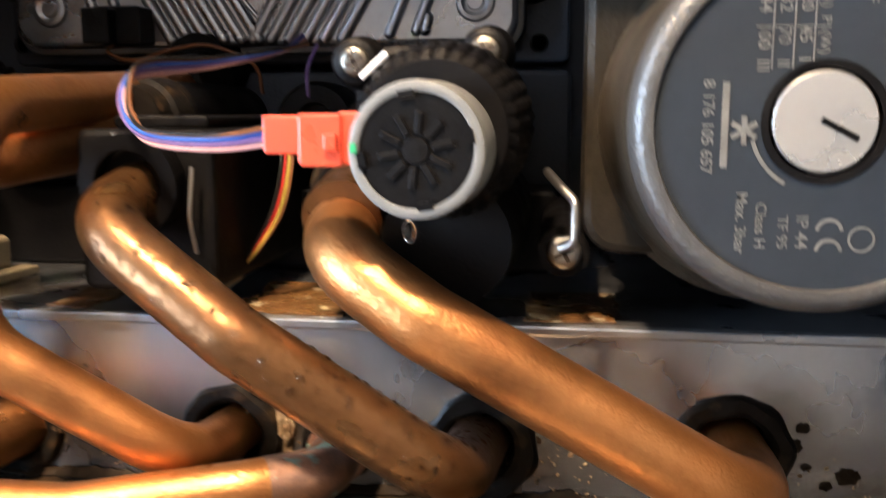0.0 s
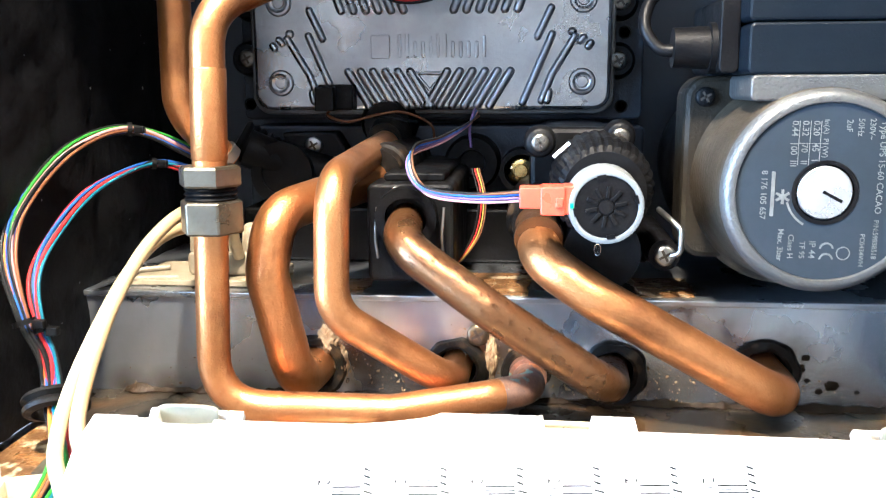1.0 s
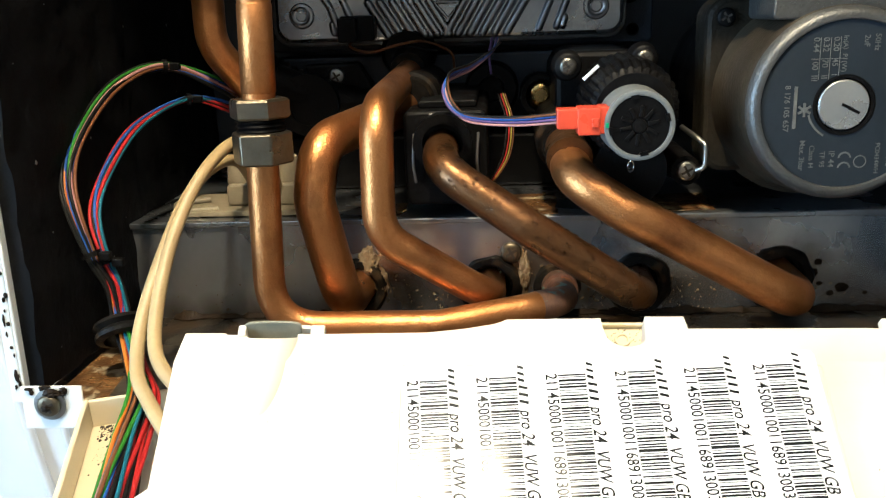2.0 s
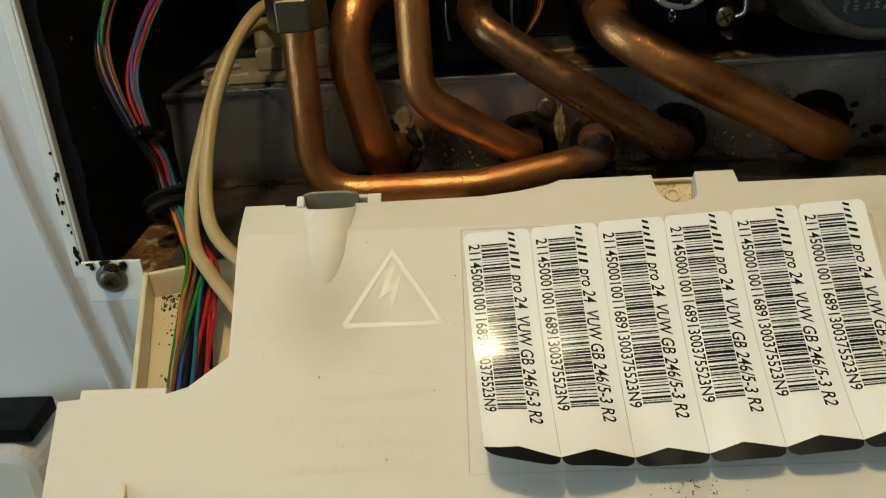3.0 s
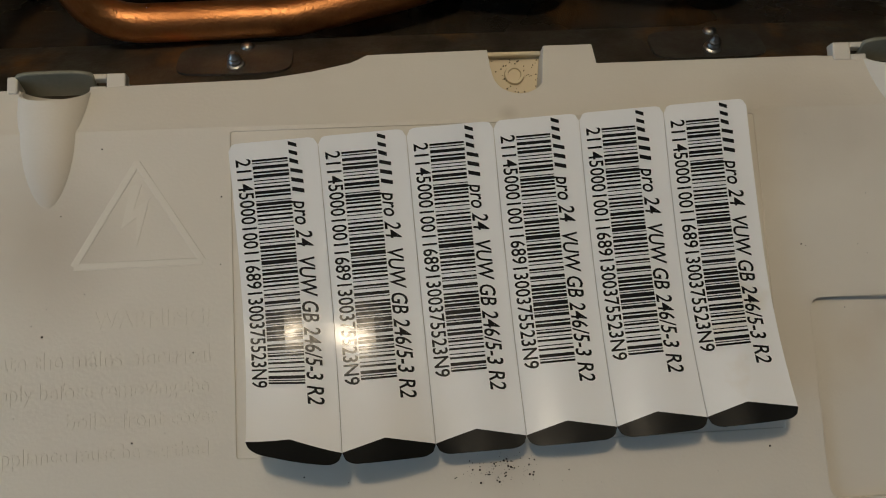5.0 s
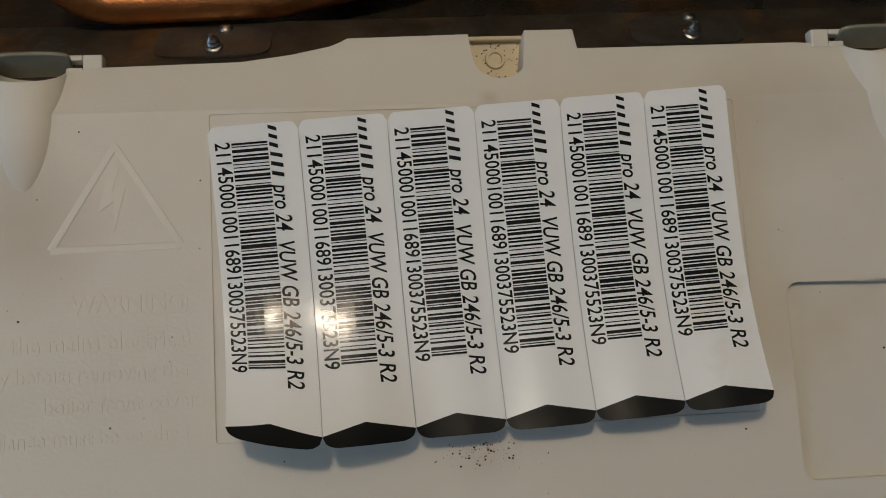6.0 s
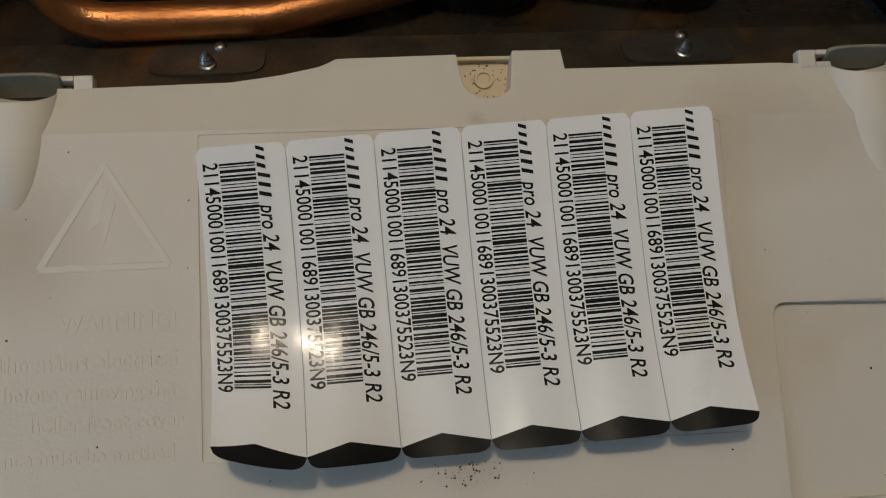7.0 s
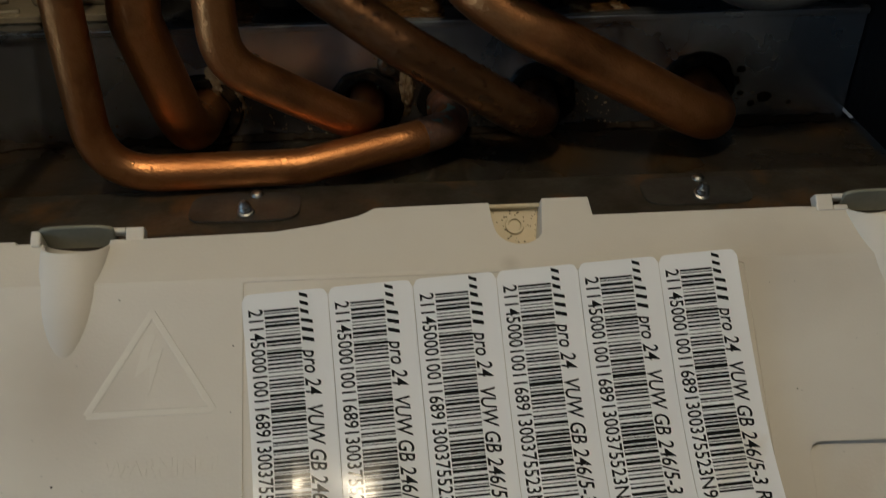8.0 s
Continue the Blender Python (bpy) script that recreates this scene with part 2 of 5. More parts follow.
def filleted(pts, radius, steps=8):
    """Straight runs joined by round bends."""
    pts = [Vector(p) for p in pts]
    out = [pts[0]]
    for a, b, c in zip(pts, pts[1:], pts[2:]):
        u, v = (a - b).normalized(), (c - b).normalized()
        half = u.angle(v) / 2
        cut = min(radius / math.tan(half), (a - b).length * 0.48, (c - b).length * 0.48)
        p, q = b + u * cut, b + v * cut
        for k in range(steps + 1):
            t = k / steps
            out.append(p * (1 - t) ** 2 + b * 2 * t * (1 - t) + q * t * t)
    return out + [pts[-1]]


def smooth_path(pts, steps=8):
    """A flowing line through the points."""
    pts = [Vector(p) for p in pts]
    ext = [pts[0] * 2 - pts[1]] + pts + [pts[-1] * 2 - pts[-2]]
    out = []
    for i in range(1, len(ext) - 2):
        a, b, c, d = ext[i - 1:i + 3]
        for k in range(steps):
            t = k / steps
            out.append(0.5 * ((2 * b) + (c - a) * t + (2 * a - 5 * b + 4 * c - d) * t * t + (3 * b - a - 3 * c + d) * t ** 3))
    return out + [pts[-1]]


def swept(path, r, seg=14, bm=None, wobble=0.0):
    bm = bm or bmesh.new()
    n = len(path)
    tang = [(path[min(i + 1, n - 1)] - path[max(i - 1, 0)]).normalized() for i in range(n)]
    side = tang[0].orthogonal().normalized()
    rings = []
    for i in range(n):
        side = (side - tang[i] * side.dot(tang[i])).normalized()
        up = tang[i].cross(side)
        rr = r * (1 + wobble * noise.noise(path[i] * 90))
        rings.append([bm.verts.new(path[i] + (side * math.cos(2 * math.pi * k / seg) + up * math.sin(2 * math.pi * k / seg)) * rr) for k in range(seg)])
    for a, b in zip(rings, rings[1:]):
        for k in range(seg):
            bm.faces.new((a[k], a[(k + 1) % seg], b[(k + 1) % seg], b[k]))
    bm.faces.new(rings[0][::-1])
    bm.faces.new(rings[-1])
    bmesh.ops.recalc_face_normals(bm, faces=bm.faces[:])
    return bm


def lettering(body, shear=0.0, weight=0.012):
    """Vertices (from 0 to 1 along, and in the same unit up) and faces of a line of writing."""
    cu = bpy.data.curves.new("line", "FONT")
    cu.body, cu.shear, cu.resolution_u, cu.offset = body, shear, 3, weight
    ob = new("line", cu)
    dg = bpy.context.evaluated_depsgraph_get()
    me = bpy.data.meshes.new_from_object(ob.evaluated_get(dg))
    vs = [tuple(v.co[:2]) for v in me.vertices]
    fs = [tuple(p.vertices) for p in me.polygons]
    bpy.data.objects.remove(ob)
    bpy.data.meshes.remove(me)
    x0, x1 = min(v[0] for v in vs), max(v[0] for v in vs)
    return [((x - x0) / (x1 - x0), y / (x1 - x0)) for x, y in vs], fs


def mapped(vs, fs, place, bm=None):
    bm = bm or bmesh.new()
    made = [bm.verts.new(place(a, b)) for a, b in vs]
    for f in fs:
        bm.faces.new([made[i] for i in f])
    return bm


def screw(name, at, axis, r, parent, label="", mat=None):
    """A pan-head screw with a cross recess, its head proud of at."""
    h = r * 0.55
    b = turned([(0, r), (h * 0.6, r), (h * 0.9, r * 0.85), (h, r * 0.5), (h, r * 0.1)], at, axis, 20)
    q = Vector(axis).normalized().to_track_quat("Z", "Y").to_matrix().to_4x4()
    for f in b.faces:
        f.smooth = True
    s = part(name, b, mat or CHROME, parent, label, True)
    if s.parent and s.parent.parent:
        return s
    for ang in (0.5, 0.5 + math.pi / 2):
        c = box(-r * 0.6, r * 0.6, -r * 0.12, r * 0.12, h * 0.8, h * 1.03)
        c.transform(Matrix.Translation(at) @ q @ Matrix.Rotation(ang, 4, "Z"))
        part("recess", c, DUST, s)
    return s


def wire(name, pts, r, colour, parent, seg=8, steps=6):
    return part(name, swept(smooth_path(pts, steps), r, seg), WIRE[colour], parent, "", True)


# ---- the room ----
WALL_Y = 0.50
structure("wall_north", box(-2.2, 1.9, WALL_Y, WALL_Y + 0.12, 0, 2.45), PAINT, "pale grey painted plaster wall behind the boiler", "wall")
structure("wall_south", box(-2.2, 1.9, -2.72, -2.6, 0, 2.45), ROOM, "plain muted painted wall", "wall")
structure("wall_east", box(1.8, 1.92, -2.6, WALL_Y, 0, 2.45), ROOM, "plain muted painted wall", "wall")
west = box(-2.12, -2.0, -2.6, -1.5, 0, 2.45)
box(-2.12, -2.0, -0.4, WALL_Y, 0, 2.45, west)
box(-2.12, -2.0, -1.5, -0.4, 0, 1.1, west)
box(-2.12, -2.0, -1.5, -0.4, 2.1, 2.45, west)
structure("wall_west", west, ROOM, "plain muted painted wall with a window opening", "wall")
structure("floor", box(-2.2, 1.9, -2.7, 0.6, -0.06, 0), TILES, "brown vinyl floor of the room", "floor")
structure("ceiling", box(-2.2, 1.9, -2.7, 0.6, 2.45, 2.53), CEIL, "plain white ceiling", "ceiling")

# ---- boiler case ----
CX0, CX1, CY, CZ0, CZ1 = -0.3285, 0.150, 0.170, 1.288, 1.95
case = thing("boiler_case", "white enamelled steel boiler case with the front cover removed", "boiler")
skin = part("side_sheet", box(CX0 - 0.0015, CX0, CY, WALL_Y - 0.004, CZ0, CZ1), CASE, case, "white enamelled side sheet", bevel=0.0006)
part("front_fold", box(CX0 - 0.0075, CX0 - 0.0017, CY, CY + 0.0015, CZ0 + 0.002, CZ1), CASE, skin, "folded, chipped front edge", bevel=0.0006)
part("return_fold", box(CX0 - 0.0075, CX0 - 0.006, CY + 0.0017, CY + 0.012, CZ0 + 0.002, CZ1), CASE, skin, bevel=0.0006)
part("side_sheet", box(CX1, CX1 + 0.0015, CY, WALL_Y - 0.004, CZ0, CZ1), CASE, case)
part("back_sheet", box(CX0, CX1, 0.478, WALL_Y - 0.004, CZ0, CZ1), BACKPLATE, case, "dark grey back sheet")
part("top_sheet", box(CX0, CX1, CY, 0.478, CZ1 - 0.0015, CZ1), CASE, case)


def lining(x0, x1, y0, y1, z0, z1, nx, nz):
    """A soft sheet with small dents, facing along x."""
    b = bmesh.new()
    rows = []
    for i in range(nx + 1):
        row = []
        for k in range(nz + 1):
            p = Vector((0, y0 + (y1 - y0) * i / nx, z0 + (z1 - z0) * k / nz))
            d = 0.0025 * noise.noise(p * 45) + 0.0012 * noise.noise(p * 160)
            row.append(b.verts.new((x1 + d, p.y, p.z)))
        rows.append(row)
    for i in range(nx):
        for k in range(nz):
            b.faces.new((rows[i][k], rows[i + 1][k], rows[i + 1][k + 1], rows[i][k + 1]))
    edge = [e for e in b.edges if e.is_boundary]
    for v in bmesh.ops.extrude_edge_only(b, edges=edge)["geom"]:
        if isinstance(v, bmesh.types.BMVert):
            v.co.x = x0
    bmesh.ops.recalc_face_normals(b, faces=b.faces[:])
    return b


part("insulation", lining(CX0 + 0.0003, CX0 + 0.008, CY + 0.004, 0.476, CZ0 + 0.006, CZ1 - 0.003, 60, 110), FOAM, case, "dark pitted insulation lining", True)
part("insulation", box(CX1 - 0.007, CX1 - 0.0003, CY + 0.004, 0.476, CZ0 + 0.006, CZ1 - 0.003), FOAM, case)

rng = random.Random(5)
lint = bmesh.new()
for k in range(24):
    y, z = rng.uniform(0.19, 0.40), rng.uniform(1.30, 1.52)
    bmesh.ops.create_icosphere(lint, subdivisions=1, radius=0.0003 + 0.0008 * rng.random() ** 4, matrix=Matrix.Translation((CX0 + 0.0082 + 0.0025 * noise.noise(Vector((0, y, z)) * 45), y, z)) @ Matrix.Diagonal((0.6, 1, 1.4, 1)))
tagged(part("lint", lint, CHROME, case, "pale specks on the lining"), kind="stuff")

# base: front rail, sloping drip floor, raised rear channel with the pipe holes
LEDGE_Y, LEDGE_Z, FLOOR_Z = 0.2955, 1.349, 1.2885
# out-of-view slab, added only to shade the pipes and block from the bulb
part("light_blocker", box(CX0 + 0.009, CX1 - 0.009, 0.187, 0.474, 1.66, 1.70), BACKPLATE, case, "unseen sheet added to keep the bulb's light off the interior")
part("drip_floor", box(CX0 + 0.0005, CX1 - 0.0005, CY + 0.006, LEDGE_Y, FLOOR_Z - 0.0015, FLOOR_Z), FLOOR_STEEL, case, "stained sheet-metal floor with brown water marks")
bm = bmesh.new()
prof = [(0.236, FLOOR_Z + 0.0003), (0.236, FLOOR_Z + 0.0045), (0.2335, FLOOR_Z + 0.006), (0.198, FLOOR_Z + 0.006), (0.176, FLOOR_Z + 0.003), (0.176, FLOOR_Z + 0.0003)]
ends = [[bm.verts.new((x, y, z)) for y, z in prof] for x in (-0.29, CX1 - 0.01)]
for k in range(len(prof)):
    bm.faces.new((ends[0][k], ends[1][k], ends[1][(k + 1) % len(prof)], ends[0][(k + 1) % len(prof)]))
bm.faces.new(ends[0][::-1])
bm.faces.new(ends[1])
bmesh.ops.recalc_face_normals(bm, faces=bm.faces[:])
part("front_rail", bm, RAIL, case, "dull stained steel front rail")
for px in (-0.158, 0.041):
    plate = bmesh.new()
    ring = [plate.verts.new((px + 0.024 * math.copysign(abs(math.cos(a)) ** 0.45, math.cos(a)), 0.216 + 0.0115 * math.copysign(abs(math.sin(a)) ** 0.45, math.sin(a)), FLOOR_Z + 0.0063)) for a in np.linspace(0, 2 * math.pi, 33)[:-1]]
    f = plate.faces.new(ring)
    for v in bmesh.ops.extrude_face_region(plate, geom=[f])["geom"]:
        if isinstance(v, bmesh.types.BMVert):
            v.co.z += 0.0009
    bmesh.ops.recalc_face_normals(plate, faces=plate.faces[:])
    clip = part("fixing_plate", plate, DULL, case, "small rounded steel plate on the rail")
    part("screw_tip", turned([(0, 0.0038), (0.0015, 0.0036), (0.002, 0.0026), (0.0032, 0.0030), (0.0042, 0.0022), (0.0052, 0.0026), (0.0062, 0.0016), (0.0075, 0.0010)], (px + 0.001, 0.211, FLOOR_Z + 0.0072), (0, -0.3, 1), 20), CHROME, clip, "bright pointed screw end", True)
    part("rivet", turned([(0, 0.0030), (0.0010, 0.0027), (0.0016, 0.0016), (0.0018, 0.0005)], (px + 0.004, 0.226, FLOOR_Z + 0.0072), (0, 0, 1), 20), CHROME, clip, "domed steel rivet", True)

HOLES = [(-0.186, 1.3065, 0.0150), (-0.106, 1.3065, 0.0155), (-0.0665, 1.3065, 0.0115), (-0.019, 1.3065, 0.0160), (0.062, 1.3085, 0.0165)]


def pierced_face(x0, x1, z0, z1, y, holes, seg=28):
    """An upright sheet with round holes."""
    b = bmesh.new()
    edges = []

    def loop(pts):
        vs = [b.verts.new(p) for p in pts]
        es = [b.edges.new((vs[k], vs[(k + 1) % len(vs)])) for k in range(len(vs))]
        edges.extend(es)
        return es

    loop([(x0, y, z0), (x1, y, z0), (x1, y, z1), (x0, y, z1)])
    rims = [loop([(hx + r * math.cos(2 * math.pi * k / seg), y, hz + r * math.sin(2 * math.pi * k / seg)) for k in range(seg)]) for hx, hz, r in holes]
    bmesh.ops.triangle_fill(b, use_beauty=True, edges=edges)
    for es in rims:
        for v in bmesh.ops.extrude_edge_only(b, edges=es)["geom"]:
            if isinstance(v, bmesh.types.BMVert):
                v.co.y += 0.004
    bmesh.ops.recalc_face_normals(b, faces=b.faces[:])
    return b


face = part("channel_face", pierced_face(-0.322, CX1 - 0.008, FLOOR_Z, LEDGE_Z, LEDGE_Y, HOLES), STEEL_FACE, case, "grey galvanised channel with round pipe holes and brown drip stains")
bm = box(-0.322, CX1 - 0.008, LEDGE_Y + 0.0005, 0.47, LEDGE_Z - 0.0015, LEDGE_Z)
box(-0.322, CX1 - 0.008, LEDGE_Y - 0.0025, LEDGE_Y + 0.0005, LEDGE_Z - 0.0035, LEDGE_Z, bm)
part("channel_top", bm, STEEL, case, "grey galvanised ledge with a folded edge", bevel=0.0008)
# black sheets put in as the shade inside the channel, behind its holes
part("channel_shade_back", box(-0.322, CX1 - 0.008, 0.335, 0.337, FLOOR_Z, LEDGE_Z - 0.002), BLACK, case)
part("channel_shade_base", box(CX0 + 0.002, CX1 - 0.002, LEDGE_Y + 0.0005, 0.476, FLOOR_Z - 0.003, FLOOR_Z - 0.001), BLACK, case)
for hx, hz, r in HOLES:
    g = [(-0.0035, r * 0.86), (-0.0035, r * 1.1), (-0.001, r * 1.2), (0.0, r * 1.2), (0.006, r * 0.99), (0.006, r * 0.75), (-0.002, r * 0.75), (-0.0035, r * 0.86)]
    gm = turned(g, (hx, LEDGE_Y, hz), (0, 1, 0), 40, None, False)
    for v in gm.verts:
        k = 1 + 0.10 * noise.noise(v.co * 130)
        v.co.x, v.co.z = hx + (v.co.x - hx) * k, hz + (v.co.z - hz) * k
        v.co.y += 0.0009 * noise.noise(v.co * 200)
    part("grommet", gm, RUBBER, case, "dirty black rubber pipe grommet", True)


def lump(at, sx, sy, sz, seed):
    b = bmesh.new()
    bmesh.ops.create_icosphere(b, subdivisions=4, radius=1)
    for v in b.verts:
        k = 1 + 0.35 * noise.noise(v.co * 2.2 + Vector((seed, 0, 0))) + 0.25 * noise.noise(v.co * 6 + Vector((0, seed, 0)))
        v.co = Vector(at) + Vector((v.co.x * sx * k, v.co.y * sy * k, v.co.z * sz * k))
    return b


part("limescale_crust", lump((-0.179, LEDGE_Y, 1.322), 0.0065, 0.004, 0.0095, 3), CRUD, case, "flaky brown and cream limescale crust", True)
part("limescale_crust", lump((-0.171, LEDGE_Y, 1.309), 0.004, 0.003, 0.009, 5), CRUD, case, "", True)
part("limescale_crust", lump((-0.086, LEDGE_Y, 1.313), 0.0035, 0.003, 0.014, 9), CRUD, case, "", True)
rng = random.Random(23)
flakes = bmesh.new()
for hx0, hz0, n, w in ((-0.172, 1.312, 70, 0.010), (-0.135, 1.301, 60, 0.016), (-0.088, 1.318, 80, 0.012), (-0.045, 1.303, 60, 0.010), (0.004, 1.302, 60, 0.012), (-0.235, 1.2935, 50, 0.035), (0.08, 1.296, 40, 0.02)):
    for k in range(n):
        at = Vector((rng.gauss(hx0, w), LEDGE_Y - 0.0002, max(FLOOR_Z + 0.001, rng.gauss(hz0, min(w, 0.009) * 0.8))))
        bmesh.ops.create_icosphere(flakes, subdivisions=1, radius=0.0004 + 0.0010 * rng.random() ** 3, matrix=Matrix.Translation(at) @ Matrix.Rotation(rng.uniform(0, 3), 4, "Y") @ Matrix.Diagonal((1.0, 0.4, 0.6, 1)))
tagged(part("scale_grit", flakes, CRUD, case, "golden-brown specks of scale", True), kind="stuff")
screw("stained_screw", (-0.0935, LEDGE_Y, 1.327), (0, -1, 0), 0.0062, case, "corroded screw with white bloom", NUT)

# lower left corner: fixing bracket and rusty strip
bm = box(-0.3285, -0.2985, 0.1655, 0.167, 1.2785, 1.3005)
part("bracket", bm, CASE, case, "white enamelled fixing lug", bevel=0.0006)
screw("bracket_screw", (-0.3145, 0.1645, 1.2915), (0, -1, 0), 0.0055, case, "dirty recessed zinc screw", NUT)
part("dirt_clot", lump((-0.3125, 0.1635, 1.2975), 0.0035, 0.0015, 0.0022, 12), SLUDGE, case, "", True)
part("dirt_clot", lump((-0.3145, 0.1600, 1.2915), 0.0018, 0.0010, 0.0016, 14), SLUDGE, case, "", True)
rng = random.Random(14)
for k in range(9):
    part("dirt_clot", lump((-0.3145 + rng.gauss(0, 0.006), 0.1650, 1.2965 + abs(rng.gauss(0, 0.0022))), 0.0008 + 0.0016 * rng.random(), 0.0008, 0.0006 + 0.0010 * rng.random(), 20 + k), SLUDGE, case, "", True)
for k in range(16):
    part("grime_flake", lump((CX0 - 0.0018 - 0.003 * rng.random(), CY - 0.0003, 1.296 + 0.085 * rng.random() ** 1.6), 0.0003 + 0.0007 * rng.random(), 0.0004, 0.0008 + 0.0026 * rng.random() ** 2, 40 + k), SLUDGE, case, "", True)
part("washer", turned([(0, 0.0078), (0.001, 0.0078), (0.0012, 0.006)], (-0.3145, 0.1655, 1.2915), (0, -1, 0), 28), CHROME, case)
bm = box(-0.319, -0.272, 0.171, 0.232, FLOOR_Z + 0.0006, FLOOR_Z + 0.002)
bmesh.ops.subdivide_edges(bm, edges=bm.edges[:], cuts=7, use_grid_fill=True)
for v in bm.verts:
    v.co.z += 0.0009 * noise.noise(v.co * 120)
part("rusty_strip", bm, RUST, case, "wet rust-brown floor corner with flaking paint", True)

# cream moulded tray at the side of the electronics panel
tray = thing("side_tray", "cream moulded plastic side tray speckled with black grit", "tray", m=Matrix.Translation((-0.2985, 0.1655, 1.2935)) @ Matrix.Rotation(radians(7), 4, "X") @ Matrix.Rotation(radians(15), 4, "Z"))
tb = box(0.0, 0.06, -0.15, 0.0, -0.016, -0.014)
box(0.0, 0.0025, -0.15, 0.0, -0.014, 0.0, tb)
box(0.0025, 0.06, -0.0025, 0.0, -0.014, 0.0, tb)
part("moulding", tb, CREAM, tray, bevel=0.0006)
rng = random.Random(4)
grit = bmesh.new()
for k in range(420):
    far = rng.random() ** 2
    gx, gy = 0.006 + 0.022 * rng.random(), -0.004 - 0.10 * far if k % 2 else -0.004 - 0.012 * rng.random()
    s = 0.0002 + 0.0007 * rng.random() ** 3
    bmesh.ops.create_icosphere(grit, subdivisions=1, radius=s, matrix=Matrix.Translation((gx, gy, -0.0138)) @ Matrix.Diagonal((1, 1.3, 0.5, 1)))
tagged(part("grit", grit, DUST, tray, "black grit"), kind="stuff")

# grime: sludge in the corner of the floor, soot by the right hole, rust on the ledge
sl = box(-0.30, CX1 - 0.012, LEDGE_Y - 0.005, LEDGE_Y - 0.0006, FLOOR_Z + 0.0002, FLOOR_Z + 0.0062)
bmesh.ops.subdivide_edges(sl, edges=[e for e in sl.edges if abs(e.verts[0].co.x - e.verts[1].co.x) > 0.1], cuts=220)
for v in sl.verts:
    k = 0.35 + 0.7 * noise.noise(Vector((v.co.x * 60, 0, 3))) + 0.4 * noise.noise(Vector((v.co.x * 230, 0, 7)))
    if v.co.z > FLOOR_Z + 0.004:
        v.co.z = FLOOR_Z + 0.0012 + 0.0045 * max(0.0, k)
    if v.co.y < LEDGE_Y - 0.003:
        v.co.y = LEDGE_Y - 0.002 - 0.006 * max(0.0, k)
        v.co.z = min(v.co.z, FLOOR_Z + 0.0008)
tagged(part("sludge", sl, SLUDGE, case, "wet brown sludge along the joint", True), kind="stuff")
for x, z, s, q in ((0.0985, 1.3025, 0.0035, 1), (0.092, 1.299, 0.002, 2), (0.084, 1.318, 0.0022, 4), (0.081, 1.312, 0.003, 6), (0.0855, 1.305, 0.0016, 8), (0.112, 1.299, 0.0014, 9)):
    part("soot_blot", lump((x, LEDGE_Y, z), s, 0.0006, s * 0.8, q), SLUDGE, case, "", True)
for x0, x1, y1 in ((-0.108, -0.066, 0.352), (-0.005, 0.026, 0.345), (-0.175, -0.158, 0.33)):
    rs = box(x0, x1, LEDGE_Y + 0.003, y1, LEDGE_Z + 0.0003, LEDGE_Z + 0.0009)
    bmesh.ops.subdivide_edges(rs, edges=rs.edges[:], cuts=6, use_grid_fill=True)
    for v in rs.verts:
        v.co += Vector((0.004 * noise.noise(v.co * 90), 0.004 * noise.noise(v.co * 70), 0))
    part("rust_patch", rs, RUST, case, "orange-brown rust patch", True)

# ---- pipes ----
PIPES = [
    ("heating_pipe", [(-0.155, 0.30, 1.537), (-0.2178, 0.2346, 1.4999), (-0.2230, 0.2315, 1.3050), (-0.1336, 0.2380, 1.3026), (-0.0858, 0.2520, 1.3065), (-0.0640, 0.2653, 1.3068), (-0.0665, 0.315, 1.306)], 0.0083, 0.028, COPPER, "bright copper pipe bent along the floor of the case"),
    ("gas_pipe", [(-0.1496, 0.345, 1.4118), (-0.1957, 0.2584, 1.3994), (-0.1997, 0.2523, 1.3692), (-0.1882, 0.2616, 1.3073), (-0.1857, 0.315, 1.3055)], 0.0112, 0.022, COPPER, "thick copper pipe in an S-bend entering the channel"),
    ("water_pipe", [(-0.1579, 0.385, 1.4269), (-0.1629, 0.2453, 1.4183), (-0.1634, 0.2401, 1.3523), (-0.1055, 0.2590, 1.3109), (-0.106, 0.315, 1.305)], 0.0089, 0.026, COPPER, "copper pipe with a double bend entering the channel"),
    ("tarnished_pipe", [(-0.1303, 0.320, 1.3987), (-0.1326, 0.2595, 1.3850), (-0.0847, 0.2470, 1.3535), (-0.0226, 0.2561, 1.3102), (-0.019, 0.315, 1.3055)], 0.0100, 0.024, COPPER_DARK, "brown tarnished copper pipe beaded with water"),
    ("flow_pipe", [(-0.0620, 0.330, 1.3930), (-0.0600, 0.2618, 1.3765), (-0.0312, 0.2544, 1.3585), (0.0660, 0.2585, 1.3040), (0.0620, 0.315, 1.3085)], 0.0113, 0.024, COPPER, "thick polished copper pipe running down to the channel"),
    ("return_pipe", [(-0.269, 0.325, 1.60), (-0.2705, 0.325, 1.450), (-0.250, 0.345, 1.418)], 0.0095, 0.03, COPPER, "copper pipe beside the insulated case wall"),
]
pipe_things = {}
for pname, pts, r, bend, mat, lab in PIPES:
    t = thing(pname, lab, "pipe")
    part("tube", swept(filleted(pts, bend, 10), r, 28), mat, t, "", True)
    pipe_things[pname] = t

# compression nut on the heating pipe
t = pipe_things["heating_pipe"]


def hexagon(at, r, h, bm=None):
    return turned([(0, r * 0.93), (0.0012, r), (h - 0.0012, r), (h, r * 0.93)], at, (0, 0, 1), 6, bm)


NX, NY = -0.2198, 0.2332
part("upper_nut", hexagon((NX, NY, 1.4165), 0.0155, 0.010), NUT, t, "grey plated hexagon nut")
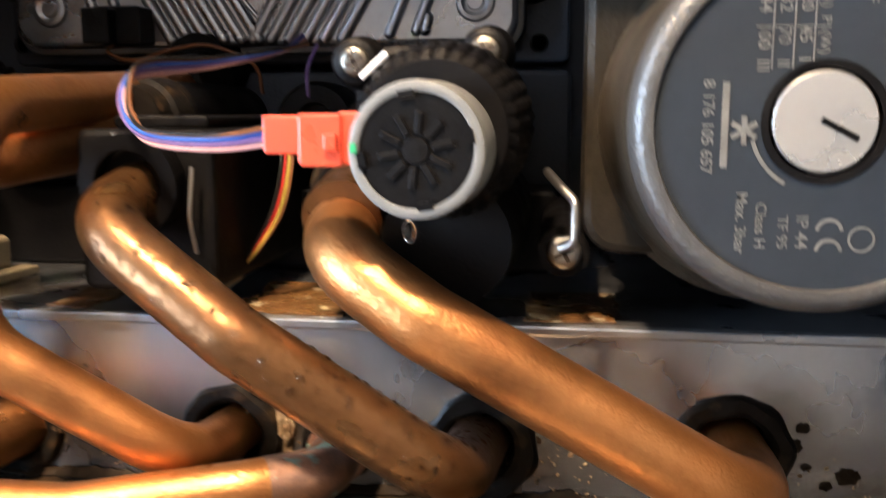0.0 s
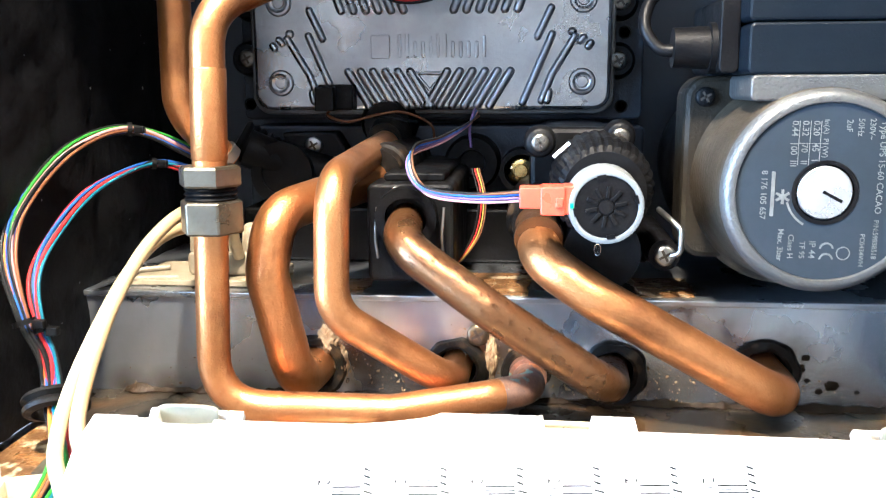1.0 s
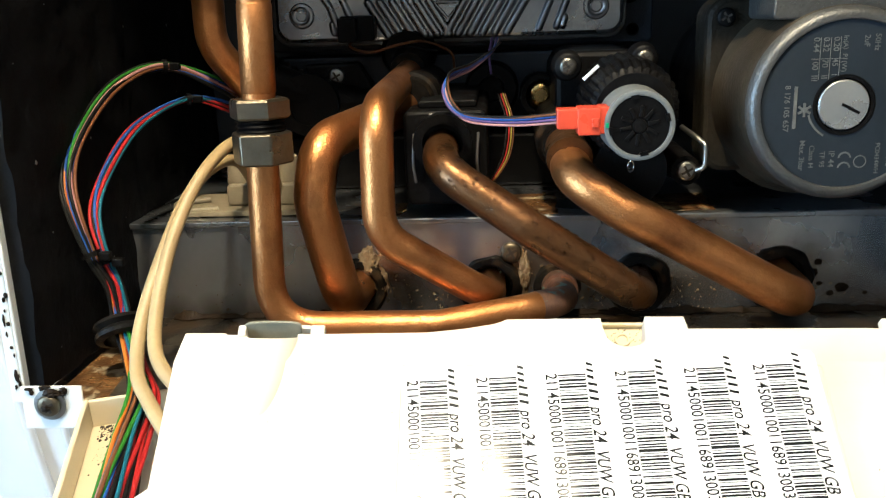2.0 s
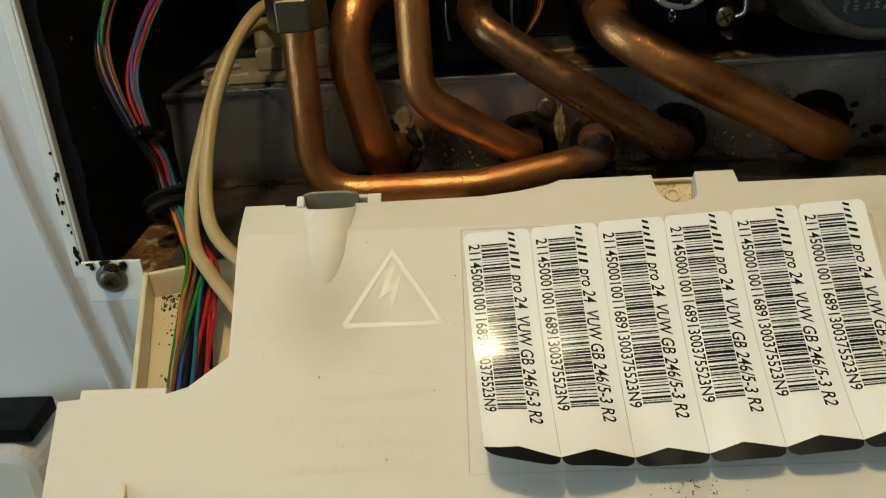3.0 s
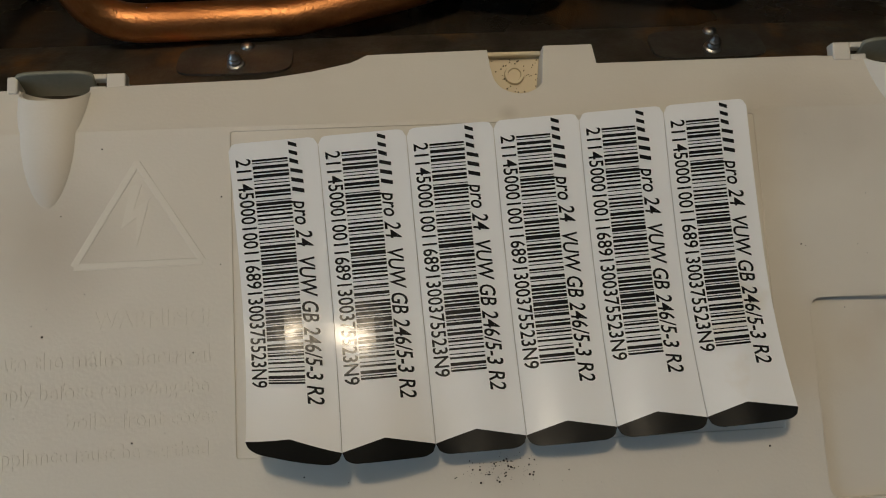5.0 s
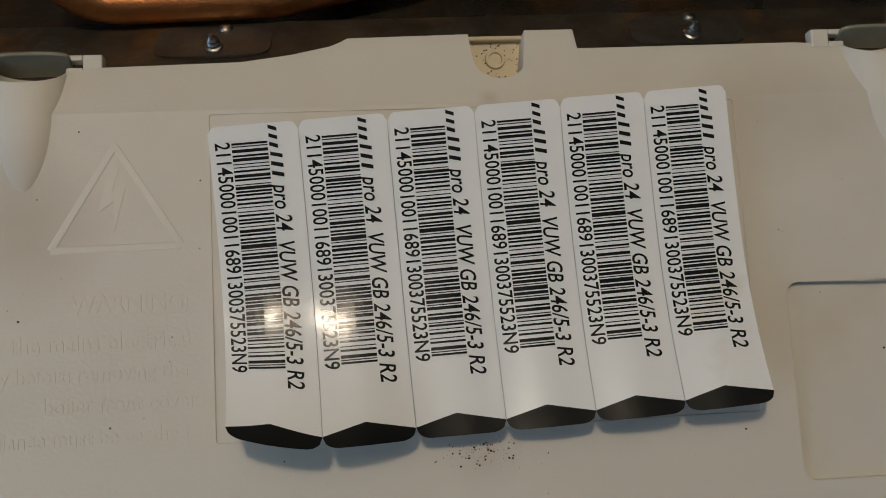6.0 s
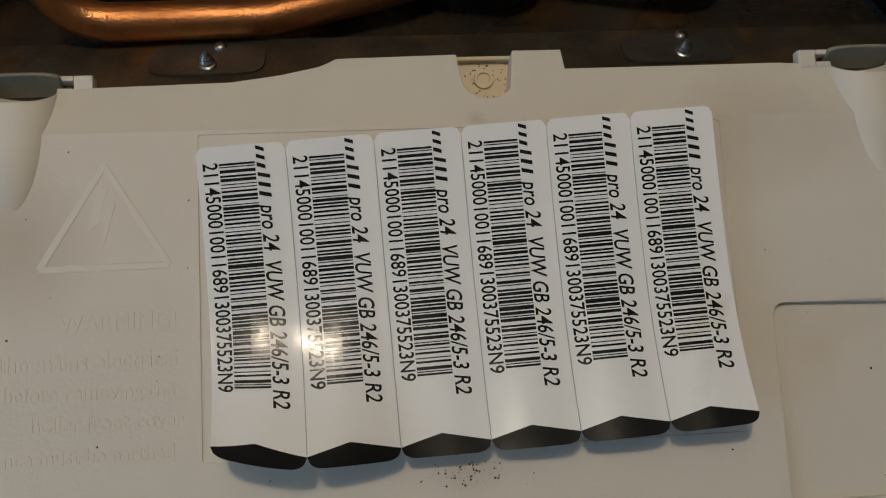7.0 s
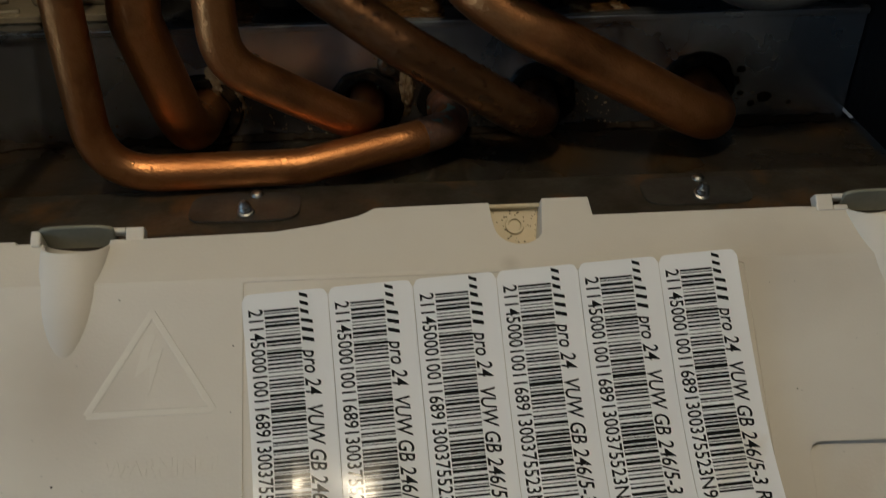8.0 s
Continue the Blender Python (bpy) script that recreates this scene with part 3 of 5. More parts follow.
part("joint_sleeve", turned([(0, 0.0083), (0.0006, 0.0087), (0.043, 0.0087), (0.0438, 0.0083)], (-0.2197, 0.2335, 1.429), (0.0012, 0.0007, 0.042), 28), COPPER, t, "pinkish soldered sleeve", True)
part("thread", turned([(0, 0.0115), (0.0012, 0.0128), (0.0024, 0.0115), (0.0036, 0.0128), (0.0048, 0.0115), (0.006, 0.0128), (0.0072, 0.0115)], (NX, NY, 1.4095), (0, 0, 1), 28), BLACK, t, "dark greasy thread", True)
part("lower_nut", hexagon((NX, NY, 1.3935), 0.0158, 0.0165), NUT, t, "brass compression nut worn at the flats", bevel=0.0008)
part("sleeve_collar", turned([(0, 0.0105), (0.008, 0.0105)], (-0.0655, 0.284, 1.3062), (0, 1, 0), 28), COPPER_BURNT, t, "scorched solder joint", True)
part("scorched_end", swept(filleted([(-0.0800, 0.2556, 1.3066), (-0.0640, 0.2653, 1.3068), (-0.0663, 0.300, 1.306)], 0.022, 8), 0.00845, 24), COPPER_BURNT, t, "blackened pipe end with green verdigris", True)
part("socket", turned([(0, 0.0108), (0.014, 0.0108), (0.016, 0.0097)], (-0.269, 0.325, 1.512), (0, 0, 1), 24), COPPER, pipe_things["return_pipe"], "", True)
part("hose_clip", turned([(0, 0.0112), (0.006, 0.0112)], (-0.2535, 0.3415, 1.4235), (0.42, 0.42, -0.7), 24), CHROME, pipe_things["return_pipe"], "steel clip", True)


def beads(n, pts, r, seed, size, t0=0.25, t1=0.95):
    """Water drops sitting on the upper side of a pipe."""
    rr = random.Random(seed)
    path = filleted(pts, 0.024, 10)
    cum = [0.0]
    for a, b in zip(path, path[1:]):
        cum.append(cum[-1] + (b - a).length)
    bm = bmesh.new()
    for k in range(n):
        s = cum[-1] * rr.uniform(t0, t1)
        i = max(j for j in range(len(cum) - 1) if cum[j] <= s)
        p = path[i].lerp(path[i + 1], (s - cum[i]) / (cum[i + 1] - cum[i]))
        d = (path[i + 1] - path[i]).normalized()
        up = (Vector((0, -0.5, 1)) - d * d.dot(Vector((0, -0.5, 1)))).normalized()
        nrm = Matrix.Rotation(rr.gauss(0, 0.65), 3, d) @ up
        q = nrm.to_track_quat("Z", "Y").to_matrix().to_4x4()
        rad = size * (0.4 + 0.9 * rr.random() ** 2)
        bmesh.ops.create_icosphere(bm, subdivisions=2, radius=rad, matrix=Matrix.Translation(p + nrm * r) @ q @ Matrix.Diagonal((1, 1.15, 0.42, 1)))
    return bm


tagged(part("water_beading", beads(280, PIPES[3][1], 0.0100, 2, 0.0010), WATER, pipe_things["tarnished_pipe"], "clear water droplets", True), kind="stuff")
tagged(part("water_beading", beads(22, PIPES[0][1], 0.0083, 8, 0.0010, 0.55, 0.85), WATER, pipe_things["heating_pipe"], "clear water droplets", True), kind="stuff")

# ---- heat exchanger with the pressed aluminium cover ----
hx = thing("heat_exchanger", "silver pressed-aluminium plate heat exchanger on a dark grey block", "heat exchanger")
HX0, HX1, HZ0, HZ1, HY = -0.2515, -0.0145, 1.4475, 1.5365, 0.411


def rounded_plate(x0, x1, z0, z1, y0, y1, r, seg=6):
    b = bmesh.new()
    ring = []
    for cx, cz, a0 in ((x1 - r, z1 - r, 0), (x0 + r, z1 - r, 90), (x0 + r, z0 + r, 180), (x1 - r, z0 + r, 270)):
        for k in range(seg + 1):
            a = radians(a0 + 90 * k / seg)
            ring.append((cx + r * math.cos(a), cz + r * math.sin(a)))
    front = [b.verts.new((x, y0, z)) for x, z in ring]
    back = [b.verts.new((x, y1, z)) for x, z in ring]
    b.faces.new(front)
    b.faces.new(back[::-1])
    for k in range(len(ring)):
        b.faces.new((front[k], back[k], back[(k + 1) % len(ring)], front[(k + 1) % len(ring)]))
    bmesh.ops.recalc_face_normals(b, faces=b.faces[:])
    return b


cover = part("cover", rounded_plate(HX0, HX1, HZ0, HZ1, HY, HY + 0.035, 0.011), ALU, hx, "pressed aluminium cover with ribs", False, 0.0025)
part("rim", rounded_plate(HX0 - 0.003, HX1 + 0.003, HZ0 - 0.003, HZ1 + 0.003, HY + 0.006, HY + 0.03, 0.013), CAST, hx, "", False, 0.001)


def rib(a, b, w=0.0030, h=0.0032):
    """A rounded pressed rib from a to b on the cover, as (x, z)."""
    pts = [Vector((x, HY, z)) for x, z in (a, b)]
    m = swept(pts, w, 10)
    for v in m.verts:
        v.co.y = HY + (v.co.y - HY) * h / w
    for p in pts:
        bmesh.ops.create_icosphere(m, subdivisions=2, radius=w, matrix=Matrix.Translation(p) @ Matrix.Diagonal((1, h / w, 1, 1)))
    return m


XC = (HX0 + HX1) / 2
for k in range(6):
    x = -0.1870 + k * 0.0083
    part("pressed_rib", rib((x, 1.4725), (x + 0.0145 - 0.001, 1.4505)), ALU, cover, "", True)
    x = -0.0795 - k * 0.0083
    if k < 6:
        part("pressed_rib", rib((x + 0.0, 1.4725), (x - 0.0135, 1.4505)), ALU, cover, "", True)
    for side in (-1, 1):
        x = XC + side * (0.058 - k * 0.0083)
        part("pressed_rib", rib((x + side * 0.008, 1.5325), (x, 1.5120)), ALU, cover, "", True)
for side in (-1, 1):
    for u, z, u2, z2 in ((0.0804, 1.4960, 0.0617, 1.4523), (0.0794, 1.5124, 0.0709, 1.4943), (0.0948, 1.4943, 0.0804, 1.4705), (0.0935, 1.4975, 0.0925, 1.4975), (0.1005, 1.4935, 0.0985, 1.4915), (0.105, 1.490, 0.1035, 1.488), (0.0804, 1.4705, 0.0738, 1.4534), (0.0790, 1.4590, 0.0778, 1.4535)):
        part("pressed_rib", rib((XC + side * u, z), (XC + side * u2, z2), 0.0027), ALU, cover, "", True)
    for z in (1.4655, 1.5175):
        part("dimple", turned([(0, 0.0088), (0.0016, 0.0078), (0.0018, 0.0062), (0.0004, 0.0046), (0.0004, 0.0040), (0.0018, 0.0032), (0.0018, 0.0012)], (XC + side * 0.1, HY, z), (0, -1, 0), 28), ALU, cover, "", True)
bm = bmesh.new()
for a, b in (((-0.0095, 1.4715), (0.0095, 1.4715)), ((0.0095, 1.4715), (0.0, 1.4605)), ((0.0, 1.4605), (-0.0095, 1.4715))):
    swept([Vector((XC + a[0] + 0.0005, HY, a[1])), Vector((XC + b[0] + 0.0005, HY, b[1]))], 0.0012, 8, bm)
part("pressed_triangle", bm, ALU, cover, "", True)
# raised maker's mark as plain shapes: a badge and seven upright strokes
bm = rounded_plate(-0.1715, -0.1590, 1.4810, 1.4965, HY - 0.0012, HY + 0.001, 0.0015)
part("badge", bm, ALU, cover, "plain embossed badge", False, 0.0004)
x = -0.1535
for wdt, hgt in ((0.0022, 0.0155), (0.0022, 0.0155), (0.0022, 0.0105), (0.0022, 0.0105), (0.0018, 0.0140), (0.0018, 0.0155), (0.0018, 0.0155), (0.0022, 0.0105), (0.0022, 0.0105), (0.0022, 0.0105), (0.0022, 0.0105), (0.0020, 0.0140)):
    part("embossed_bar", rounded_plate(x, x + wdt, 1.4815, 1.4815 + hgt, HY - 0.0011, HY + 0.001, 0.0009, 3), ALU, cover, "", False, 0.0004)
    x += wdt + 0.0030
blk = part("block", rounded_plate(-0.266, 0.0085, 1.4405, 1.552, 0.432, 0.474, 0.004), BLOCK, hx, "dark grey moulded block", False, 0.0015)
for x, z in ((-0.0055, 1.449), (-0.2615, 1.451), (-0.0045, 1.4975)):
    part("bore", turned([(0, 0.0044), (0.0006, 0.0044), (0.0006, 0.0036), (-0.012, 0.0036)], (x, 0.432, z), (0, -1, 0), 20), BLACK, blk, "dark screw hole", True)
for x, z in ((-0.0095, 1.479), (-0.0085, 1.517), (-0.2585, 1.482), (-0.2575, 1.519)):
    lug = part("lug", turned([(0, 0.0125), (0.009, 0.0115), (0.012, 0.0095)], (x, 0.432, z), (0, -1, 0), 26), BLACK, blk, "black screw lug", True)
    screw("screw", (x, 0.420, z), (0, -1, 0), 0.0060, hx, "dull zinc cross-head screw", SCREW)

# ---- hydraulic block below it ----
hyd = thing("hydraulic_block", "dark composite hydraulic block with black fittings", "valve block")
part("body", rounded_plate(-0.262, 0.010, 1.352, 1.4365, 0.425, 0.472, 0.004), BLOCK, hyd, "grey-blue moulded body", False, 0.002)
part("left_arm", turned([(0, 0.0145), (0.012, 0.0145), (0.013, 0.018), (0.020, 0.018), (0.021, 0.0155), (0.05, 0.0155)], (-0.225, 0.378, 1.408), (0.05, 1, 0), 30), BLACK, hyd, "black pipe stub", True)
part("arm_ring", turned([(0, 0.0205), (0.006, 0.0205), (0.006, 0.0135), (0.0, 0.0135), (0, 0.0205)], (-0.2255, 0.376, 1.408), (0.05, 1, 0), 30, None, False), BLACK, hyd, "", True)
part("elbow", swept(filleted([(-0.250, 0.385, 1.424), (-0.228, 0.39, 1.414), (-0.185, 0.40, 1.402), (-0.165, 0.43, 1.40)], 0.015), 0.0125, 20), BLACK, hyd, "", True)
part("ribbed_hose", turned([(k * 0.0025, 0.0125 + 0.0016 * (k % 2)) for k in range(12)], (-0.258, 0.392, 1.430), (0.8, 0.25, -0.5), 24), BLACK, hyd, "ribbed black hose", True)
bm = bmesh.new()
tri = [(-0.233, 1.4325), (-0.196, 1.4335), (-0.183, 1.412), (-0.222, 1.404)]
vs = [bm.verts.new((x, 0.405, z)) for x, z in tri]
f = bm.faces.new(vs)
for v in bmesh.ops.extrude_face_region(bm, geom=[f])["geom"]:
    if isinstance(v, bmesh.types.BMVert):
        v.co.y = 0.425
bmesh.ops.recalc_face_normals(bm, faces=bm.faces[:])
part("cover_plate", bm, BLACK, hyd, "black plate held by a screw", False, 0.002)
screw("screw", (-0.2105, 0.405, 1.4245), (0, -1, 0), 0.0058, hyd, "bright zinc screw")
part("sensor_boss", turned([(0, 0.0195), (0.012, 0.0195), (0.016, 0.0165), (0.022, 0.0155)], (-0.161, 0.43, 1.4405), (0.0, -1, -0.12), 30), BLACK, hyd, "black round pipe boss", True)
part("boss_collar", turned([(0, 0.0135), (0.02, 0.0125), (0.032, 0.0115)], (-0.1585, 0.412, 1.4325), (0, -1, -0.12), 28), RUBBER, hyd, "dark pipe collar", True)
part("gas_collar", turned([(0, 0.0165), (0.012, 0.0165), (0.013, 0.0145), (0.020, 0.014)], (-0.1495, 0.346, 1.4145), (-0.2, -1, -0.05), 28), RUBBER, hyd, "dark pipe collar", True)
part("gas_stub", turned([(0, 0.0155), (0.09, 0.0155)], (-0.149, 0.34, 1.4145), (0.0, 1, 0.0), 24), BLACK, hyd, "", True)
# clip housing round the tarnished pipe
bm = rounded_plate(-0.1535, -0.1060, 1.3580, 1.4120, 0.288, 0.425, 0.004)
part("clip_housing", bm, BLACK, hyd, "black clip housing", False, 0.002)
part("housing_mouth", turned([(0, 0.0165), (0.008, 0.0165), (0.008, 0.0112), (0.0, 0.0112), (0, 0.0165)], (-0.131, 0.278, 1.3945), (0, 1, 0.1), 30, None, False), BLACK, hyd, "", True)
for cx in (-0.1480, -0.1120):
    part("spring_clip", swept(smooth_path([(cx + 0.001, 0.284, 1.372), (cx, 0.282, 1.384), (cx + 0.001, 0.283, 1.400)]), 0.0008, 8), CHROME, hyd, "sprung steel retaining clip", True)
part("bright_tongue", rounded_plate(-0.1385, -0.1262, 1.4085, 1.4108, 0.283, 0.288, 0.0006), KNOB, hyd, "bare metal tongue", False, 0.0004)
part("housing_lip", rounded_plate(-0.146, -0.112, 1.4120, 1.4165, 0.300, 0.42, 0.002), BLACK, hyd, "", False, 0.001)
part("plug", turned([(0, 0.0185), (0.020, 0.0185), (0.024, 0.0165), (0.024, 0.009), (0.019, 0.008)], (-0.104, 0.425, 1.413), (0, -1, 0), 30), BLACK, hyd, "black round plug", True)
# brass test point
part("brass_cup", turned([(0, 0.0135), (0.030, 0.0135), (0.030, 0.0105), (0.018, 0.0100)], (-0.0715, 0.405, 1.4105), (0, -1, 0), 30), BLACK, hyd, "black cup", True)
part("brass_plug", turned([(0, 0.0095), (0.009, 0.0095), (0.012, 0.0070), (0.0123, 0.0045), (0.014, 0.004), (0.014, 0.001)], (-0.0715, 0.390, 1.4105), (0, -1, 0), 24), BRASS, hyd, "polished brass plug", True)
part("flow_collar", turned([(0, 0.0175), (0.016, 0.0175), (0.018, 0.0150), (0.026, 0.0140)], (-0.061, 0.320, 1.3925), (0, -1, -0.15), 30), RUBBER, hyd, "dark ring round the pipe", True)
part("flow_sleeve", turned([(0, 0.0128), (0.021, 0.0128)], (-0.0608, 0.298, 1.3890), (0, -1, -0.22), 28), COPPER_DARK, hyd, "stained copper sleeve", True)
part("flow_ring", turned([(0, 0.0116), (0.001, 0.0134), (0.004, 0.0137), (0.006, 0.0116)], (-0.0604, 0.2800, 1.3840), (0, 1, 0.24), 30, None, False), RUBBER, hyd, "black seal ring", True)
part("flow_stub", turned([(0, 0.0165), (0.11, 0.0165)], (-0.061, 0.318, 1.3925), (0, 1, 0.0), 24), BLACK, hyd, "", True)
part("lower_body", rounded_plate(-0.255, 0.004, 1.3495, 1.385, 0.385, 0.425, 0.004), BLACK, hyd, "", False, 0.002)

# ---- diverter valve motor ----
act = thing("valve_motor", "round black and grey valve motor with a finned face", "valve motor")
AX, AZ, AY = -0.0300, 1.4078, 0.2335
part("housing", turned([(0.0, 0.0165), (0.0015, 0.0178), (0.024, 0.0184)], (AX, AY, AZ), (0, 1, 0), 48), RINGM, act, "grey housing", True)
part("face_ring", turned([(0.002, 0.0146), (-0.0008, 0.0148), (-0.0012, 0.0160), (-0.0006, 0.0174), (0.002, 0.0178)], (AX, AY, AZ), (0, 1, 0), 48, None, False), RINGM, act, "pale grey ring", True)
disc = part("face_disc", turned([(0.001, 0.0148), (-0.0002, 0.0146)], (AX, AY, AZ), (0, 1, 0), 44), BLACK, act, "black finned face", False)
for k in range(10):
    a = 2 * math.pi * k / 10 + 0.2
    fin = box(0.0042, 0.0098, -0.0009, 0.0009, -0.0006, 0.0006)
    fin.transform(Matrix.Translation((AX, AY - 0.0006, AZ)) @ Matrix.Rotation(radians(90), 4, "X") @ Matrix.Rotation(a, 4, "Z"))
    part("fin", fin, BLACK, disc, "", False, 0.0003)
part("hub", turned([(0, 0.0035), (0.0008, 0.0033), (0.0010, 0.0015)], (AX, AY - 0.0004, AZ), (0, -1, 0), 24), BLACK, disc, "", True)
for a in (15, 100, 190, 280):
    nt = box(0.0132, 0.0152, -0.0020, 0.0020, -0.0012, 0.0012)
    nt.transform(Matrix.Translation((AX, AY - 0.0002, AZ)) @ Matrix.Rotation(radians(90), 4, "X") @ Matrix.Rotation(radians(a), 4, "Z"))
    part("notch", nt, BLACK, disc)
dot = box(-0.0008, 0.0008, -0.0012, 0.0012, 0, 0.0004)
dot.transform(Matrix.Translation((AX - 0.0160, AY - 0.0012, AZ + 0.0006)) @ Matrix.Rotation(radians(90), 4, "X"))
part("paint_dot", dot, GREEN, act, "green paint mark")
knurl = turned([(0, 0.0205), (0.003, 0.0235), (0.012, 0.0250), (0.016, 0.0262), (0.05, 0.0262)], (0, 0, 0), (0, 0, 1), 96)
for v in knurl.verts:
    if v.co.z > 0.002 and round(math.atan2(v.co.y, v.co.x) / (2 * math.pi / 96)) % 3 == 0:
        v.co.x, v.co.y = v.co.x * 0.965, v.co.y * 0.965
knurl.transform(Matrix.Translation((AX + 0.001, AY + 0.024, AZ + 0.0035)) @ Vector((0, 1, 0.05)).to_track_quat("Z", "Y").to_matrix().to_4x4())
part("collar", knurl, BLACK, act, "ribbed black collar")
part("base", rounded_plate(-0.0660, -0.0110, 1.385, 1.4405, 0.318, 0.42, 0.014), BLACK, act, "black mounting flange", False, 0.003)
for x, z in ((-0.0605, 1.4335), (-0.0182, 1.4365)):
    part("screw_boss", turned([(0, 0.0090), (0.010, 0.0078), (0.011, 0.0066)], (x, 0.307, z), (0, -1, 0), 26), BLACK, act, "", True)
    screw("screw", (x, 0.2975, z), (0, -1, 0), 0.0050, act, "dull zinc cross-head screw", SCREW)
tk = box(-0.0055, 0.0055, -0.001, 0.001, -0.0009, 0.0009)
tk.transform(Matrix.Translation((-0.0498, 0.276, 1.4312)) @ Matrix.Rotation(radians(-42), 4, "Y"))
part("white_lever", tk, CEIL, act, "small white plastic lever", False, 0.0003)
part("lower_valve", turned([(0, 0.020), (0.03, 0.022), (0.12, 0.022)], (-0.028, 0.275, 1.378), (0, 1, 0), 30), BLACK, act, "", True)
drop = bmesh.new()
bmesh.ops.create_icosphere(drop, subdivisions=3, radius=0.0024, matrix=Matrix.Translation((AX - 0.003, 0.240, AZ - 0.0215)) @ Matrix.Diagonal((0.75, 0.75, 1.3, 1)))
part("hanging_drop", drop, WATER, act, "clear hanging water drop", True)
conn = thing("red_connector", "red plastic plug on the valve motor", "connector")
bm = rounded_plate(-0.0705, -0.0590, 1.4065, 1.4165, 0.2345, 0.2465, 0.001)
part("tail", bm, REDP, conn, "", False, 0.0006)
part("plug_body", rounded_plate(-0.0605, -0.0490, 1.4035, 1.4170, 0.2325, 0.2485, 0.0012), REDP, conn, "", False, 0.0006)
part("latch", rounded_plate(-0.0535, -0.0500, 1.4075, 1.4120, 0.2310, 0.2330, 0.0006), REDP, conn, "", False, 0.0004)
part("nose", rounded_plate(-0.0500, -0.0445, 1.4040, 1.4175, 0.2335, 0.2475, 0.001), REDP, conn, "", False, 0.0006)

# spring clip and screw by the pump
sp = thing("pump_clip", "bent steel wire clip with a bright screw", "clip")
part("wire_form", swept(filleted([(0.002, 0.290, 1.399), (0.0065, 0.272, 1.3955), (0.0105, 0.267, 1.392), (0.0105, 0.267, 1.380), (0.0065, 0.270, 1.378)], 0.004), 0.0015, 10), CHROME, sp, "", True)
part("screw_boss", turned([(0, 0.0085), (0.10, 0.0095)], (0.0075, 0.300, 1.3725), (0, 1, 0), 22), BLACK, sp, "", True)
screw("screw", (0.0075, 0.300, 1.3725), (0, -1, 0), 0.0058, sp, "bright cross-head screw")

# ---- circulation pump ----
pump = thing("circulation_pump", "grey circulation pump with a dark round nameplate", "pump")
PX, PZ, PY = 0.0692, 1.4150, 0.2350
part("motor_shell", turned([(0.001, 0.0440), (0.004, 0.0470), (0.012, 0.0480), (0.030, 0.0490), (0.050, 0.0510), (0.056, 0.0550)], (PX, PY, PZ), (0, 1, 0), 72, None, False), CAST_DIRTY, pump, "dirty cast motor shell", True)
part("face_rim", turned([(0.0012, 0.0403), (-0.0012, 0.0410), (-0.0015, 0.0432), (-0.0002, 0.0455), (0.004, 0.0471)], (PX, PY, PZ), (0, 1, 0), 72, None, False), CAST, pump, "bright machined rim", True)
plate = part("nameplate", turned([(0.003, 0.0408), (0.0002, 0.0408), (0.0002, 0.0142), (0.003, 0.0142)], (PX, PY, PZ), (0, 1, 0), 64, None, False), PLATE, pump, "dark round nameplate with silver print")
part("knob_well", turned([(0.0005, 0.0148), (0.0005, 0.0130), (0.008, 0.0130), (0.008, 0.0)], (PX - 0.001, PY - 0.0008, PZ), (0, 1, 0), 40, None, False), BLACK, pump, "", True)
knob = part("vent_screw", turned([(0.008, 0.0122), (0.0, 0.0122), (-0.0006, 0.0117)], (PX - 0.001, PY - 0.0004, PZ), (0, 1, 0), 40), KNOB, pump, "bright slotted vent screw")
sl = box(-0.0012, 0.0085, -0.0007, 0.0007, -0.0003, 0.0003)
sl.transform(Matrix.Translation((PX - 0.001, PY - 0.0011, PZ)) @ Matrix.Rotation(radians(90), 4, "X") @ Matrix.Rotation(radians(-28), 4, "Z"))
part("slot", sl, BLACK, knob, "dark slot")


def on_plate(cx, top, size_len, vs, fs, bm=None, sy=1.0):
    """Writing that runs down the nameplate from (cx, top), letters standing to the right."""
    return mapped(vs, fs, lambda a, b: (PX + cx + b * size_len * sy, PY - 0.0001, PZ + top - a * size_len), bm)


for body, cx, top, ln in (("0.44  100  III", -0.0172, 0.0325, 0.0205), ("0.32   70   II", -0.0126, 0.0325, 0.0195), ("0.20   45   I", -0.0078, 0.0325, 0.0180), ("In(A)  P1(W)", -0.0032, 0.0330, 0.0170),
                          ("2uF", 0.0065, 0.0330, 0.0055), ("50Hz", 0.0115, 0.0335, 0.0080), ("230V~", 0.0165, 0.0335, 0.0095), ("Type UPS 15-60 CACAO", 0.0215, 0.0325, 0.0420), ("P/N:59838518", 0.0215, -0.0125, 0.0180), ("PC0434WH", 0.0160, -0.0190, 0.0150),
                          ("8 176 105 657", -0.0293, 0.0100, 0.0225), ("Max. 3bar", -0.0205, -0.0170, 0.0150), ("Class H", -0.0158, -0.0195, 0.0110), ("TF 95", -0.0105, -0.0225, 0.0080), ("IP 44", -0.0062, -0.0225, 0.0080)):
    vs, fs = lettering(body)
    part("printed_line", on_plate(cx, top, ln, vs, fs), PRINT, plate)
bm = box(-0.0248 + PX, -0.0232 + PX, PY - 0.0001, PY + 0.0002, PZ - 0.0110, PZ + 0.0095)
part("maker_bar", bm, PRINT, plate, "plain silver bar")
